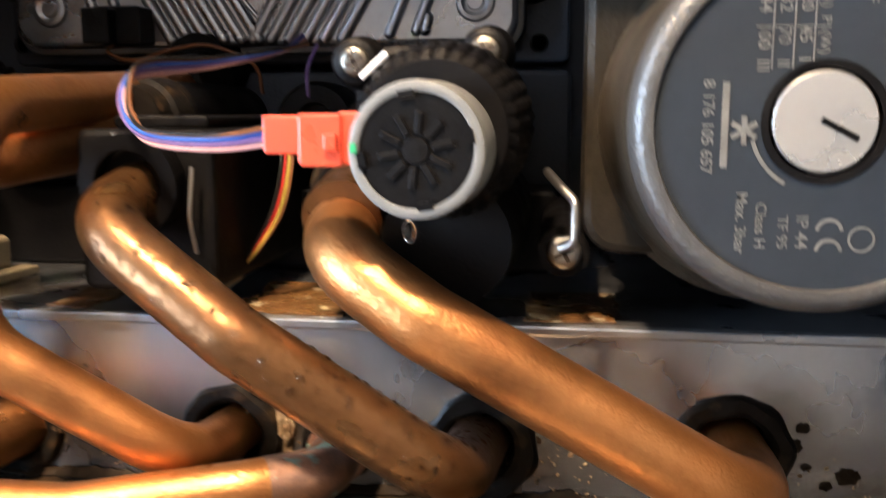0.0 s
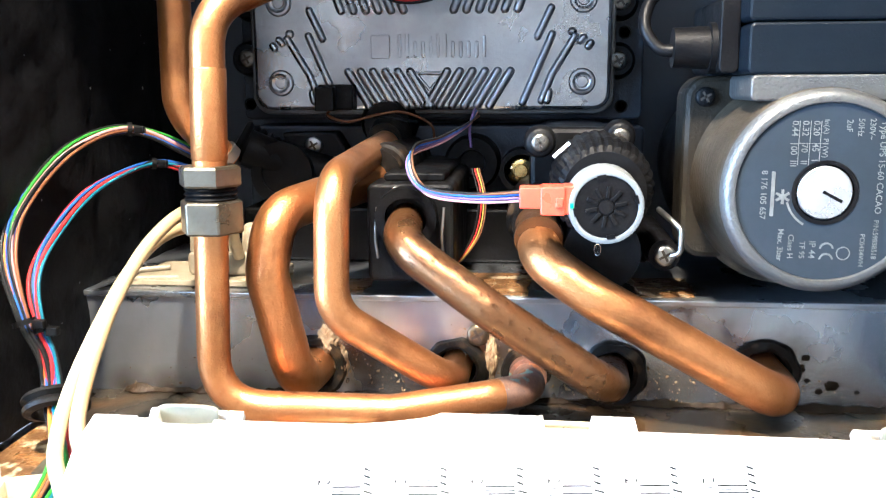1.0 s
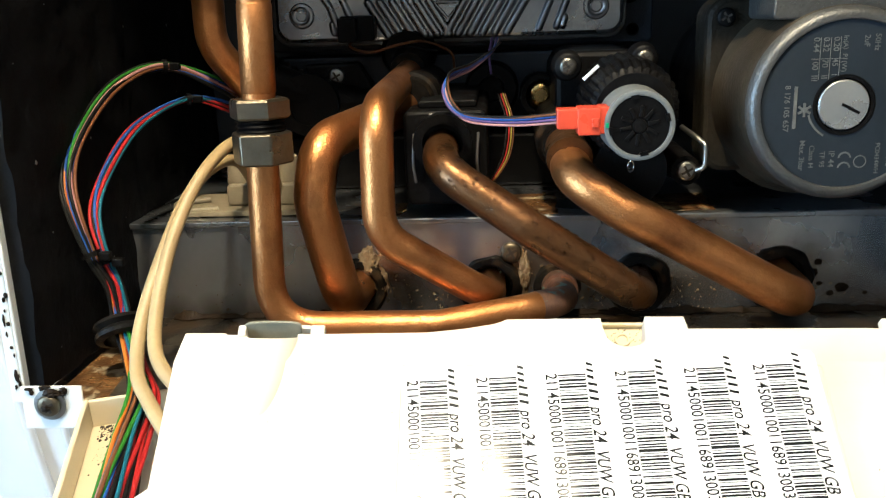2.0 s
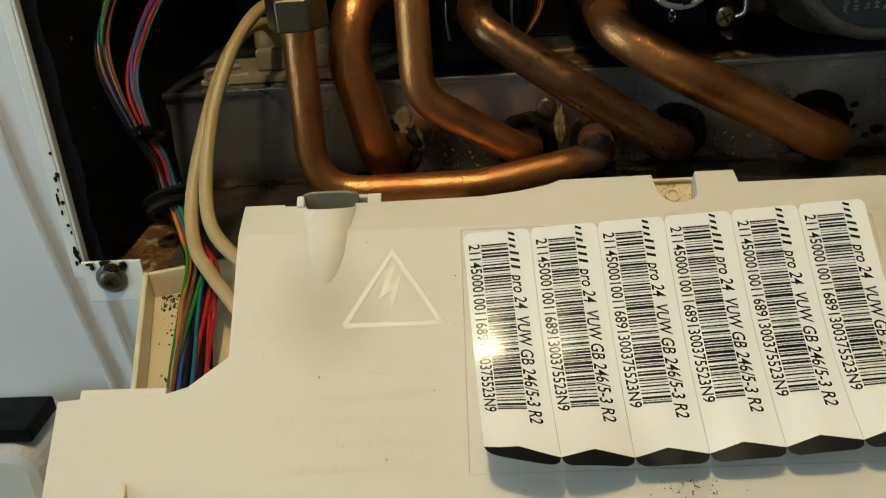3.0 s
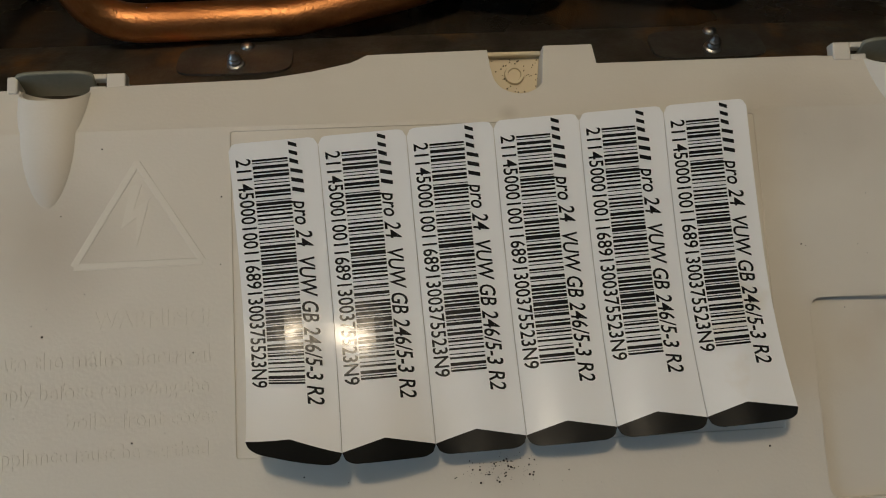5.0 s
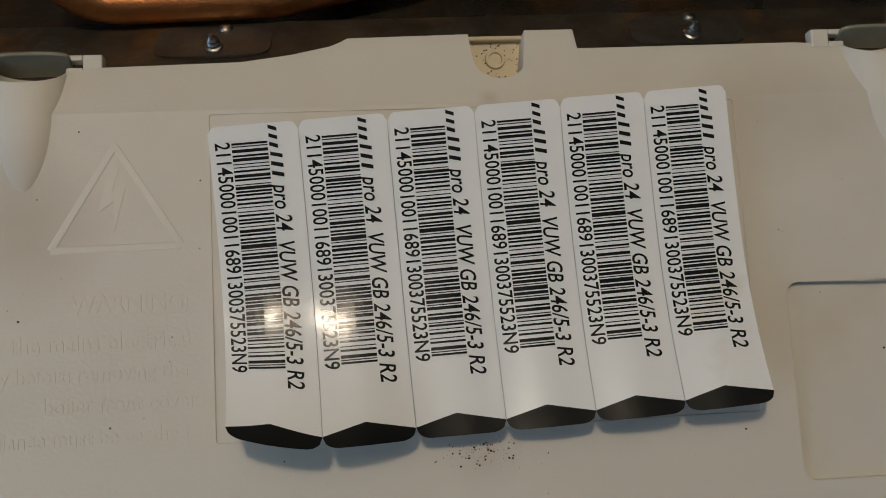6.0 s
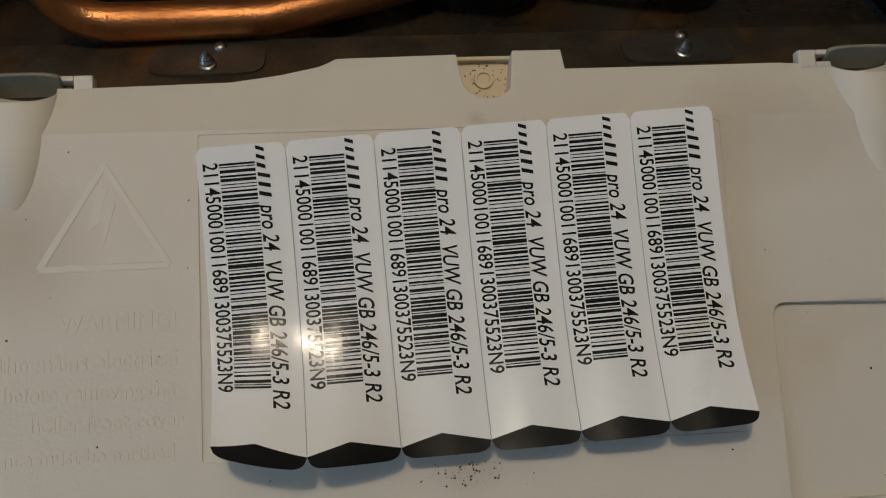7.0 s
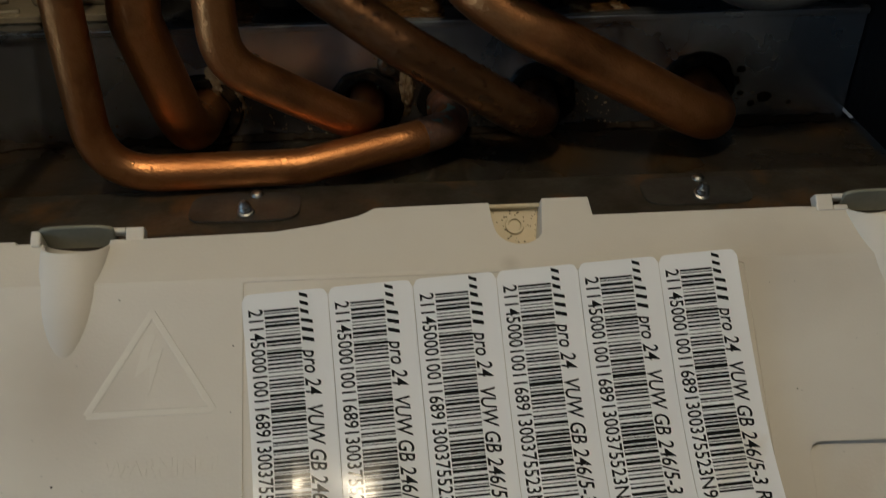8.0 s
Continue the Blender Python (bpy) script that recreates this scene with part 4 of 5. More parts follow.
for ang in (0, 60, 120):
    m = box(-0.0034, 0.0034, -0.0006, 0.0006, 0, 0.0003)
    m.transform(Matrix.Translation((PX - 0.0195, PY + 0.0001 - ang * 1e-6, PZ - 0.002)) @ Matrix.Rotation(radians(90), 4, "X") @ Matrix.Rotation(radians(ang + 30), 4, "Z"))
    part("maker_stroke", m, PRINT, plate)


def arc_strip(cx, cz, r, w, a0, a1, n=18):
    b = bmesh.new()
    rows = []
    for k in range(n + 1):
        a = radians(a0 + (a1 - a0) * k / n)
        rows.append([b.verts.new((PX + cx + q * math.cos(a), PY - 0.0001, PZ + cz + q * math.sin(a))) for q in (r, r + w)])
    for p, q in zip(rows, rows[1:]):
        b.faces.new((p[0], p[1], q[1], q[0]))
    return b


part("turn_arrow", arc_strip(-0.001, 0, 0.0165, 0.0010, 195, 240), PRINT, plate)
for cz in (-0.0262, -0.0312):
    part("approval_mark", arc_strip(0.0015, cz, 0.0024, 0.0009, 5, 175), PRINT, plate)
part("approval_ring", arc_strip(0.0090, -0.0280, 0.0026, 0.0006, 0, 360, 24), PRINT, plate)
for dx in (-0.0140, -0.0092, -0.0046):
    part("table_line", box(PX + dx, PX + dx + 0.0003, PY - 0.0001, PY + 0.0002, PZ + 0.0125, PZ + 0.0325), PRINT, plate)
part("table_line", box(PX - 0.0178, PX - 0.001, PY - 0.0001, PY + 0.0002, PZ + 0.0222, PZ + 0.0225), PRINT, plate)
# square rear flange with corner screws
fl = part("rear_flange", rounded_plate(0.0125, 0.1290, 1.3740, 1.4680, 0.287, 0.315, 0.012), SHADED_CAST, pump, "dirty cast flange, darkened for the terminal box's shadow", False, 0.003)
part("volute", turned([(0, 0.050), (0.06, 0.056), (0.11, 0.050)], (PX, 0.315, PZ), (0, 1, 0), 40), BLACK, pump, "", True)
for x, z in ((0.0225, 1.4575), (0.1190, 1.4575)):
    screw("flange_screw", (x, 0.2865, z), (0, -1, 0), 0.0050, pump, "dark socket screw", BLACK)
# terminal box above
part("top_plate", rounded_plate(0.0345, 0.128, 1.4560, 1.4680, 0.2425, 0.30, 0.003), CAST, pump, "grit-covered cast shelf", False, 0.001)
tbx = part("terminal_box", rounded_plate(0.0330, 0.128, 1.4682, 1.4915, 0.2440, 0.335, 0.003), DARKBOX, pump, "dark blue-grey plastic terminal box", False, 0.0012)
part("terminal_lid", rounded_plate(0.0325, 0.1285, 1.4922, 1.5050, 0.2445, 0.336, 0.003), DARKBOX, pump, "dark lid", False, 0.0015)
part("side_cheek", rounded_plate(0.0235, 0.0330, 1.4690, 1.5045, 0.262, 0.335, 0.003), BLACK, pump, "", False, 0.001)
part("gland", turned([(0, 0.0098), (0.017, 0.0104), (0.0172, 0.0122), (0.0215, 0.0122), (0.022, 0.0105), (0.027, 0.0105)], (0.0035, 0.276, 1.4815), (1, 0, 0), 28), BLACK, pump, "black cable gland", True)
part("mains_lead", swept(smooth_path([(0.006, 0.276, 1.4800), (-0.003, 0.278, 1.4815), (-0.0095, 0.282, 1.4930), (-0.004, 0.290, 1.5075), (0.014, 0.296, 1.5125), (0.050, 0.298, 1.513), (0.085, 0.30, 1.512)], 10), 0.0032, 12), BLACK, pump, "black rubber lead", True)
rng = random.Random(11)
grit = bmesh.new()
for k in range(300):
    s = 0.00012 + 0.00028 * rng.random()
    x, z = rng.uniform(0.036, 0.127), 1.4680 - abs(rng.gauss(0, 0.004))
    bmesh.ops.create_icosphere(grit, subdivisions=1, radius=s, matrix=Matrix.Translation((x, 0.2424, z)))
tagged(part("grit", grit, CAST, pump, "pale grit"), kind="stuff")

# ---- wiring ----
loom = thing("motor_wires", "thin coloured wires looping to the red connector", "wires")
for k, (c, dz, dy) in enumerate((("violet", 0, 0), ("blue", 0.0016, 0.001), ("pink", -0.0016, 0.001), ("black", 0.0032, 0.002), ("brown", 0.0028, -0.001))):
    wire("wire", [(-0.1000 + 0.0006 * k, 0.372, 1.449 - 0.001 * k), (-0.1030, 0.350, 1.4405 + dz * 0.3), (-0.1150, 0.310, 1.4335 + dz * 0.7), (-0.1265 + dz * 0.3, 0.282, 1.4300 + dz), (-0.1295 + 0.0008 * k, 0.274, 1.4235), (-0.1250 + 0.0008 * k, 0.268, 1.4145 + dz * 0.3), (-0.1140, 0.263, 1.4092 + dz * 0.8), (-0.0900, 0.254, 1.4082 + dz * 0.9), (-0.0665, 0.240 + dy, 1.4112 + dz)], 0.0007, c, loom)
sens = thing("sensor_wires", "brown sensor lead with a black clip on the aluminium cover", "wires")
wire("wire", [(-0.1935, 0.405, 1.4510), (-0.199, 0.398, 1.4450), (-0.185, 0.395, 1.4405), (-0.165, 0.392, 1.4450), (-0.148, 0.394, 1.4465), (-0.131, 0.40, 1.4385), (-0.129, 0.405, 1.426)], 0.0009, "brown", sens)
wire("wire", [(-0.1935, 0.405, 1.4520), (-0.200, 0.399, 1.4440), (-0.186, 0.396, 1.4395), (-0.167, 0.394, 1.4440), (-0.140, 0.400, 1.4400)], 0.0009, "black", sens)
wire("wire", [(-0.103, 0.405, 1.447), (-0.105, 0.395, 1.436), (-0.104, 0.392, 1.424)], 0.0009, "violet", sens)
part("clip_body", rounded_plate(-0.2045, -0.1815, 1.4480, 1.4645, 0.395, 0.4105, 0.0015), BLACK, sens, "black spring clip", False, 0.001)
part("clip_block", rounded_plate(-0.2050, -0.1925, 1.4475, 1.4630, 0.387, 0.396, 0.001), BLACK, sens, "", False, 0.001)
therm = thing("thermistor_wires", "thin red, brown and yellow wires with a white end", "wires")
for c, d in (("red", 0.0), ("yellow", 0.0014), ("brown", 0.0026), ("black", -0.0016)):
    wire("wire", [(-0.098 + d, 0.335, 1.416), (-0.0935 + d, 0.325, 1.400), (-0.0955 + d, 0.318, 1.382), (-0.103 + d * 0.6, 0.315, 1.368), (-0.110, 0.318, 1.360)], 0.00045, c, therm)
part("white_end", turned([(0, 0.0026), (0.008, 0.0024)], (-0.116, 0.320, 1.3555), (0.75, -0.2, 0.5), 12), CABLE, therm, "white sleeve", True)
top = thing("cover_wires", "red, black and blue wires hanging over the aluminium cover", "wires")
for k, c in enumerate(("black", "red", "black", "teal", "black", "red")):
    d = 0.0014 * k
    wire("wire", [(-0.182 + d, 0.38, 1.552), (-0.172 + d, 0.375, 1.530 - d * 0.4), (-0.150, 0.372, 1.5145 + d * 0.8), (-0.125, 0.372, 1.5155 + d), (-0.098, 0.378, 1.528 + d), (-0.080, 0.385, 1.552)], 0.0009, c, top)

loom = thing("main_loom", "bundle of coloured control wires held by black ties", "wiring loom")
rng = random.Random(21)
ROUTE1 = [(-0.256, 0.350, 1.412), (-0.272, 0.336, 1.426), (-0.297, 0.315, 1.4395), (-0.314, 0.278, 1.431), (-0.3195, 0.238, 1.408), (-0.3165, 0.216, 1.385), (-0.3045, 0.205, 1.355), (-0.2965, 0.204, 1.338), (-0.2905, 0.199, 1.320), (-0.279, 0.182, 1.305), (-0.269, 0.160, 1.298), (-0.2645, 0.130, 1.290), (-0.2600, 0.095, 1.280), (-0.255, 0.065, 1.268)]
ROUTE2 = [(-0.256, 0.355, 1.405), (-0.268, 0.345, 1.411), (-0.288, 0.325, 1.4195), (-0.303, 0.280, 1.409), (-0.3065, 0.240, 1.390), (-0.3055, 0.218, 1.372), (-0.2985, 0.208, 1.352), (-0.2915, 0.205, 1.338), (-0.2870, 0.199, 1.321), (-0.275, 0.180, 1.305), (-0.2645, 0.160, 1.298), (-0.2590, 0.130, 1.290), (-0.2520, 0.095, 1.280), (-0.247, 0.065, 1.268)]
for route, cols, spread in ((ROUTE1, ("pink", "green", "blue", "black", "orange", "black", "red", "black", "pink", "black", "blue", "brown", "black"), 0.0030), (ROUTE2, ("red", "blue", "black", "red", "teal", "red", "black", "teal"), 0.0022)):
    for k, c in enumerate(cols):
        a = 2 * math.pi * k / len(cols)
        pts = []
        for i, p in enumerate(route):
            tight = 0.55 if i in (2, 6, 7) else (1.5 if i > 9 else 1.0)
            tw = a + 0.22 * i
            rad = spread * tight * (0.55 + 0.45 * (k % 2))
            pts.append((p[0] + rad * math.cos(tw) + rng.gauss(0, 0.0004), p[1] + rad * 0.7 * math.sin(tw * 1.3), p[2] + rad * math.sin(tw) + rng.gauss(0, 0.0004)))
        wire("wire", pts, 0.00095 if k % 3 else 0.0011, c, loom)
for k, c in enumerate(("black", "red", "teal", "black", "red", "black", "teal", "black", "red", "orange", "black", "green", "black", "red")):
    a = 2.4 * k
    o = 0.0075 * math.sqrt((k + 0.5) / 14)
    wire("wire", [(-0.290 + 0.4 * o * math.cos(a), 0.200, 1.321 + 0.4 * o * math.sin(a)), (-0.2765 + 0.7 * o * math.cos(a), 0.178, 1.3045 + 0.5 * o * math.sin(a)), (-0.2665 + o * math.cos(a), 0.160, 1.2980 + 0.6 * o * math.sin(a)), (-0.2615 + 1.1 * o * math.cos(a + 0.4), 0.130, 1.2905 + 0.5 * o * math.sin(a)), (-0.2560 + 1.2 * o * math.cos(a + 0.9), 0.100, 1.2820 + 0.5 * o * math.sin(a + 0.3)), (-0.2500 + 1.3 * o * math.cos(a + 1.2), 0.070, 1.268)], 0.0011, c, loom)
for at, ax, r in (((-0.2970, 0.315, 1.4395), (-1, -0.6, 0.1), 0.0042), ((-0.288, 0.325, 1.4190), (-1, -0.6, 0.1), 0.0034), ((-0.3040, 0.2045, 1.354), (0.35, -0.1, -1), 0.0055), ((-0.2975, 0.207, 1.350), (0.35, -0.1, -1), 0.0040)):
    tie = part("cable_tie", turned([(-0.0013, r * 0.9), (-0.0013, r), (0.0013, r), (0.0013, r * 0.9)], at, ax, 20, None, False), BLACK, loom, "black nylon cable tie", True)
    part("tie_head", box(at[0] + r, at[0] + r + 0.006, at[1] - 0.004, at[1], at[2] - 0.0022, at[2] + 0.0022), BLACK, tie, "", False, 0.0008)
part("loom_grommet", turned([(-0.004, 0.0115), (-0.003, 0.0150), (-0.001, 0.0158), (0.001, 0.0135), (0.003, 0.0155), (0.005, 0.0150), (0.006, 0.0115), (-0.004, 0.0115)], (-0.2895, 0.2010, 1.3165), (0.3, -0.55, -0.8), 32, None, False), RUBBER, loom, "black rubber grommet", True)

mains = thing("mains_cables", "two stiff cream mains cables", "cable")
for pts in ([(-0.236, 0.318, 1.365), (-0.238, 0.300, 1.392), (-0.2445, 0.268, 1.400), (-0.2555, 0.240, 1.387), (-0.2640, 0.215, 1.362), (-0.2655, 0.188, 1.335), (-0.2600, 0.165, 1.317), (-0.2440, 0.146, 1.308), (-0.225, 0.135, 1.300), (-0.205, 0.120, 1.290)],
            [(-0.252, 0.330, 1.362), (-0.254, 0.300, 1.384), (-0.2585, 0.262, 1.386), (-0.2645, 0.232, 1.372), (-0.2700, 0.200, 1.345), (-0.2720, 0.178, 1.3235), (-0.2670, 0.158, 1.3095), (-0.2565, 0.142, 1.3035), (-0.2450, 0.127, 1.2985), (-0.232, 0.113, 1.291), (-0.215, 0.095, 1.278)]):
    part("cable", swept(smooth_path(pts, 10), 0.0034, 16), CABLE, mains, "", True)
plug = thing("cream_plug", "cream plastic plug housing on the steel ledge", "plug")
part("plug_base", rounded_plate(-0.300, -0.215, LEDGE_Z + 0.0005, LEDGE_Z + 0.004, 0.305, 0.36, 0.001), PLUG_CREAM, plug, "", False, 0.0006)
part("plug_body", rounded_plate(-0.268, -0.222, LEDGE_Z + 0.0042, LEDGE_Z + 0.018, 0.318, 0.352, 0.003), PLUG_CREAM, plug, "", False, 0.0015)
for x in (-0.262, -0.246, -0.230):
    part("cable_entry", turned([(0, 0.0075), (0.014, 0.0065), (0.016, 0.0050)], (x, 0.328, LEDGE_Z + 0.018), (0.05, -0.15, 1), 20), PLUG_CREAM, plug, "", True)
part("side_loop", swept(filleted([(-0.272, 0.312, LEDGE_Z + 0.004), (-0.296, 0.306, LEDGE_Z + 0.004), (-0.296, 0.306, LEDGE_Z + 0.009), (-0.276, 0.312, LEDGE_Z + 0.010)], 0.004), 0.0018, 8), PLUG_CREAM, plug, "", True)

# ---- on the wall beside the case ----
hose = thing("wall_hose", "white painted cable clipped along the wall", "cable")
part("run", swept(smooth_path([(-0.560, 0.496, 1.60), (-0.556, 0.495, 1.38), (-0.548, 0.494, 1.275), (-0.541, 0.494, 1.21), (-0.520, 0.494, 1.08), (-0.508, 0.494, 1.01), (-0.49, 0.494, 0.85)], 8), 0.0045, 12), PAINT, hose, "", True)
part("run", swept(smooth_path([(-0.500, 0.496, 1.24), (-0.498, 0.495, 1.16), (-0.487, 0.494, 1.06), (-0.475, 0.494, 0.98), (-0.46, 0.494, 0.85)], 8), 0.0035, 12), PAINT, hose, "", True)
valve = thing("white_fitting", "white plastic fitting with a black clip on top", "pipe fitting")
part("body", rounded_plate(-0.66, -0.545, 0.86, 1.012, 0.40, 0.49, 0.03), PANEL, valve, "", False, 0.012)
part("clip", rounded_plate(-0.61, -0.549, 1.013, 1.030, 0.41, 0.46, 0.004), BLACK, valve, "black clip", False, 0.002)
stub = thing("blue_grey_stub", "grey plastic pipe stub under the case corner", "pipe")
part("tube", turned([(0, 0.010), (0.05, 0.010), (0.052, 0.013), (0.06, 0.013)], (-0.335, 0.30, 1.19), (0.05, 0.0, 1), 24), RINGM, stub, "", True)

# ---- folded-down electronics panel ----
NORMAL = Vector((0.051, -0.83, 1.0)).normalized()
EU = Vector((1, 0, -0.051)).normalized()
EW = NORMAL.cross(EU)
PM = Matrix.Translation((-0.05, 0.07, 1.3001)) @ Matrix((EU, EW, NORMAL)).transposed().to_4x4() @ Matrix.Rotation(radians(2.5), 4, "Z")
panel = thing("electronics_panel", "cream plastic electronics cover folded down on its hinges, with embossed warning", "panel", m=PM)
CREASE, FALL = 0.052, 0.39


def band(x, y):
    return (x, y, -(y - CREASE) * FALL if y > CREASE else 0.0)


def arc(cx, cy, rx, ry, a0, a1, n):
    return [(cx + rx * math.cos(radians(a0 + (a1 - a0) * k / n)), cy + ry * math.sin(radians(a0 + (a1 - a0) * k / n))) for k in range(n + 1)]


SOCK = (-0.1412, 0.1242)
upper = [(-0.177, CREASE), (-0.177, 0.0685), (-0.1605, 0.0685), (-0.1600, 0.0675), (-0.1520, 0.0675)]
upper += arc(SOCK[0], 0.0672, 0.0104, 0.0075, 180, 360, 12)
upper += [(-0.1205, 0.0680), (-0.0790, 0.0688), (-0.0640, 0.0710), (-0.0520, 0.0738), (-0.0490, 0.0752), (-0.0465, 0.0767), (-0.0082, 0.0773), (-0.0078, 0.0705)]
upper += arc(0.0008, 0.0680, 0.0082, 0.0075, 185, 330, 10)
upper += [(0.0100, 0.0783), (0.0258, 0.0783), (0.0262, 0.0709), (0.0975, 0.0712)]
upper += arc(SOCK[1], 0.0700, 0.0104, 0.0075, 180, 360, 12)
upper += [(0.1420, 0.0708), (0.147, 0.0708), (0.147, CREASE)]
lower = [(0.147, CREASE), (0.147, 0.0013), (0.161, -0.0098), (0.2105, -0.0135), (0.2105, -0.125), (-0.2395, -0.125), (-0.2395, -0.0138), (-0.2325, -0.0132), (-0.1990, -0.0122), (-0.1912, -0.0098), (-0.1768, 0.0013), (-0.177, CREASE)]


def rounded_rect(x0, x1, y0, y1, r, n=4):
    out = []
    for cx, cy, a0 in ((x1 - r, y1 - r, 0), (x0 + r, y1 - r, 90), (x0 + r, y0 + r, 180), (x1 - r, y0 + r, 270)):
        out += arc(cx, cy, r, r, a0, a0 + 90, n)
    return out


POCKETS = [(rounded_rect(-0.0880, 0.0722, -0.0452, 0.0506, 0.0008, 2), 0.0003), (rounded_rect(0.0835, 0.19, -0.0665, -0.0073, 0.004), 0.0022)]
bm = bmesh.new()


def edge_loop(pts, z=None):
    vs = [bm.verts.new((p[0], p[1], p[2] if len(p) > 2 else 0.0)) for p in pts]
    return vs, [bm.edges.new((vs[k], vs[(k + 1) % len(vs)])) for k in range(len(vs))]


uv, ue = edge_loop([band(*p) for p in upper])
bmesh.ops.triangle_fill(bm, use_beauty=True, edges=ue)
lv, le = edge_loop(lower)
holes = [(edge_loop(pts), d) for pts, d in POCKETS]
bmesh.ops.triangle_fill(bm, use_beauty=True, edges=le + [e for (v, es), d in holes for e in es])
for (vs, es), d in holes:
    low = [bm.verts.new((v.co.x, v.co.y, -d)) for v in vs]
    for k in range(len(vs)):
        bm.faces.new((vs[k], vs[(k + 1) % len(vs)], low[(k + 1) % len(vs)], low[k]))
    bm.faces.new(low)
bmesh.ops.remove_doubles(bm, verts=bm.verts[:], dist=1e-5)
rim = [e for e in bm.edges if e.is_boundary]
for v in bmesh.ops.extrude_edge_only(bm, edges=rim)["geom"]:
    if isinstance(v, bmesh.types.BMVert):
        v.co.z -= 0.013 if v.co.y > -0.1 else 0.03
bmesh.ops.recalc_face_normals(bm, faces=bm.faces[:])
if sum(f.normal.z * f.calc_area() for f in bm.faces) < 0:
    bmesh.ops.reverse_faces(bm, faces=bm.faces[:])
shell = part("cover_shell", bm, PANEL, panel, "cream moulded cover", False, 0.0007)
part("strip_ledge", box(-0.232, -0.1995, -0.0135, -0.0092, -0.0125, -0.0012), PANEL, panel, "", False, 0.0005)
part("box_underside", box(-0.17, 0.14, -0.118, 0.045, -0.045, -0.016), PANEL, panel)


def socket(cx, top):
    """A half-funnel rising out of the cover towards its open mouth."""
    b = bmesh.new()
    seg, rows = 32, []
    for k in range(13):
        u = k / 12
        y = top - 0.040 * u
        rx, rz = 0.0104 * (1 - u ** 2.7) ** 0.72 + 0.0006, 0.0078 * (1 - u ** 1.6) ** 0.85 + 0.0006
        cz = -0.0052 * (1 - u) - 0.0012 + (-(y - CREASE) * FALL * 0.15 if y > CREASE else 0)
        rows.append([b.verts.new((cx + rx * math.cos(2 * math.pi * j / seg), y - 0.0055 * (1 - u) ** 3 * max(0.0, math.sin(2 * math.pi * j / seg)), cz + rz * math.sin(2 * math.pi * j / seg))) for j in range(seg)])
    inner = [[b.verts.new((cx + (v.co.x - cx) * 0.90, v.co.y, rows[0][0].co.z + (v.co.z - rows[0][0].co.z) * 0.90 - dy * 0.0)) for v in rows[0]] for dy in (0.0,)]
    deep = [b.verts.new((cx + (v.co.x - cx) * 0.6, top - 0.022, rows[0][0].co.z + (v.co.z - rows[0][0].co.z) * 0.6)) for v in rows[0]]
    for a, c in list(zip(rows, rows[1:])) + [(inner[0], rows[0]), (deep, inner[0])]:
        for j in range(seg):
            b.faces.new((a[j], a[(j + 1) % seg], c[(j + 1) % seg], c[j]))
    b.faces.new(rows[-1])
    b.faces.new(deep[::-1])
    bmesh.ops.recalc_face_normals(b, faces=b.faces[:])
    return b


for cx, top in ((SOCK[0], 0.0672), (SOCK[1], 0.0700)):
    s = part("funnel_socket", socket(cx, top), PANEL, panel, "moulded funnel socket", True)
    # oval plug whose dark colour gives the shaded hollow of the funnel
    tongue = bmesh.new()
    ring = [tongue.verts.new((cx + 0.0112 * math.copysign(abs(math.cos(a)) ** 0.7, math.cos(a)), top + 0.0030 + 0.0020 * math.sin(a), -0.0112 + 0.0032 * math.copysign(abs(math.sin(a)) ** 0.8, math.sin(a)))) for a in np.linspace(0, 2 * math.pi, 33)[:-1]]
    f = tongue.faces.new(ring)
    for v in bmesh.ops.extrude_face_region(tongue, geom=[f])["geom"]:
        if isinstance(v, bmesh.types.BMVert):
            v.co.y += 0.0016
    bmesh.ops.recalc_face_normals(tongue, faces=tongue.faces[:])
    part("mouth", tongue, GRIME_SHADE, s, "brown plug for the grimy, shaded inside of the mouth", False, 0.0005)
    leaf = bmesh.new()
    rim_pts = [(-0.0108, -0.013), (0.0108, -0.013), (0.0116, -0.0054)] + [(0.0116 * math.copysign(abs(math.cos(a)) ** 0.6, math.cos(a)), -0.0052 + 0.0026 * math.sin(a) ** 0.7) for a in np.linspace(0.15, math.pi - 0.15, 15)] + [(-0.0116, -0.0054)]
    f = leaf.faces.new([leaf.verts.new((cx + x, top + 0.0050 + 0.36 * z, z)) for x, z in rim_pts])
    for v in bmesh.ops.extrude_face_region(leaf, geom=[f])["geom"]:
        if isinstance(v, bmesh.types.BMVert):
            v.co += Vector((0, 0.0013, -0.0004))
    bmesh.ops.recalc_face_normals(leaf, faces=leaf.faces[:])
    part("tongue", leaf, GREENISH, s, "aged greenish-grey tongue", False, 0.0005)
    # a slotted tab beside the mouth, on the inner side
    side = 1 if cx < 0 else -1
    fr = bmesh.new()
    for x0, x1, y0, y1 in ((0.0150, 0.0208, -0.001, 0.0050), (0.0100, 0.0150, 0.0032, 0.0050), (0.0100, 0.0150, -0.001, 0.0010)):
        xs = sorted((cx + side * x0, cx + side * x1))
        box(xs[0], xs[1], top + y0, top + y1, -0.0105, -0.0062, fr)
    part("slotted_tab", fr, PANEL, s, "", False, 0.0005)
    xs = sorted((cx - side * 0.0140, cx - side * 0.0108))
    part("tongue_stop", box(xs[0], xs[1], top - 0.001, top + 0.0042, -0.011, -0.0045), PANEL, s, "", False, 0.0006)
bs = box(-0.0078, 0.0098, 0.0590, 0.0775, -0.0195, -0.0175)
box(-0.0085, 0.0105, 0.0770, 0.0785, -0.0215, -0.0150, bs)
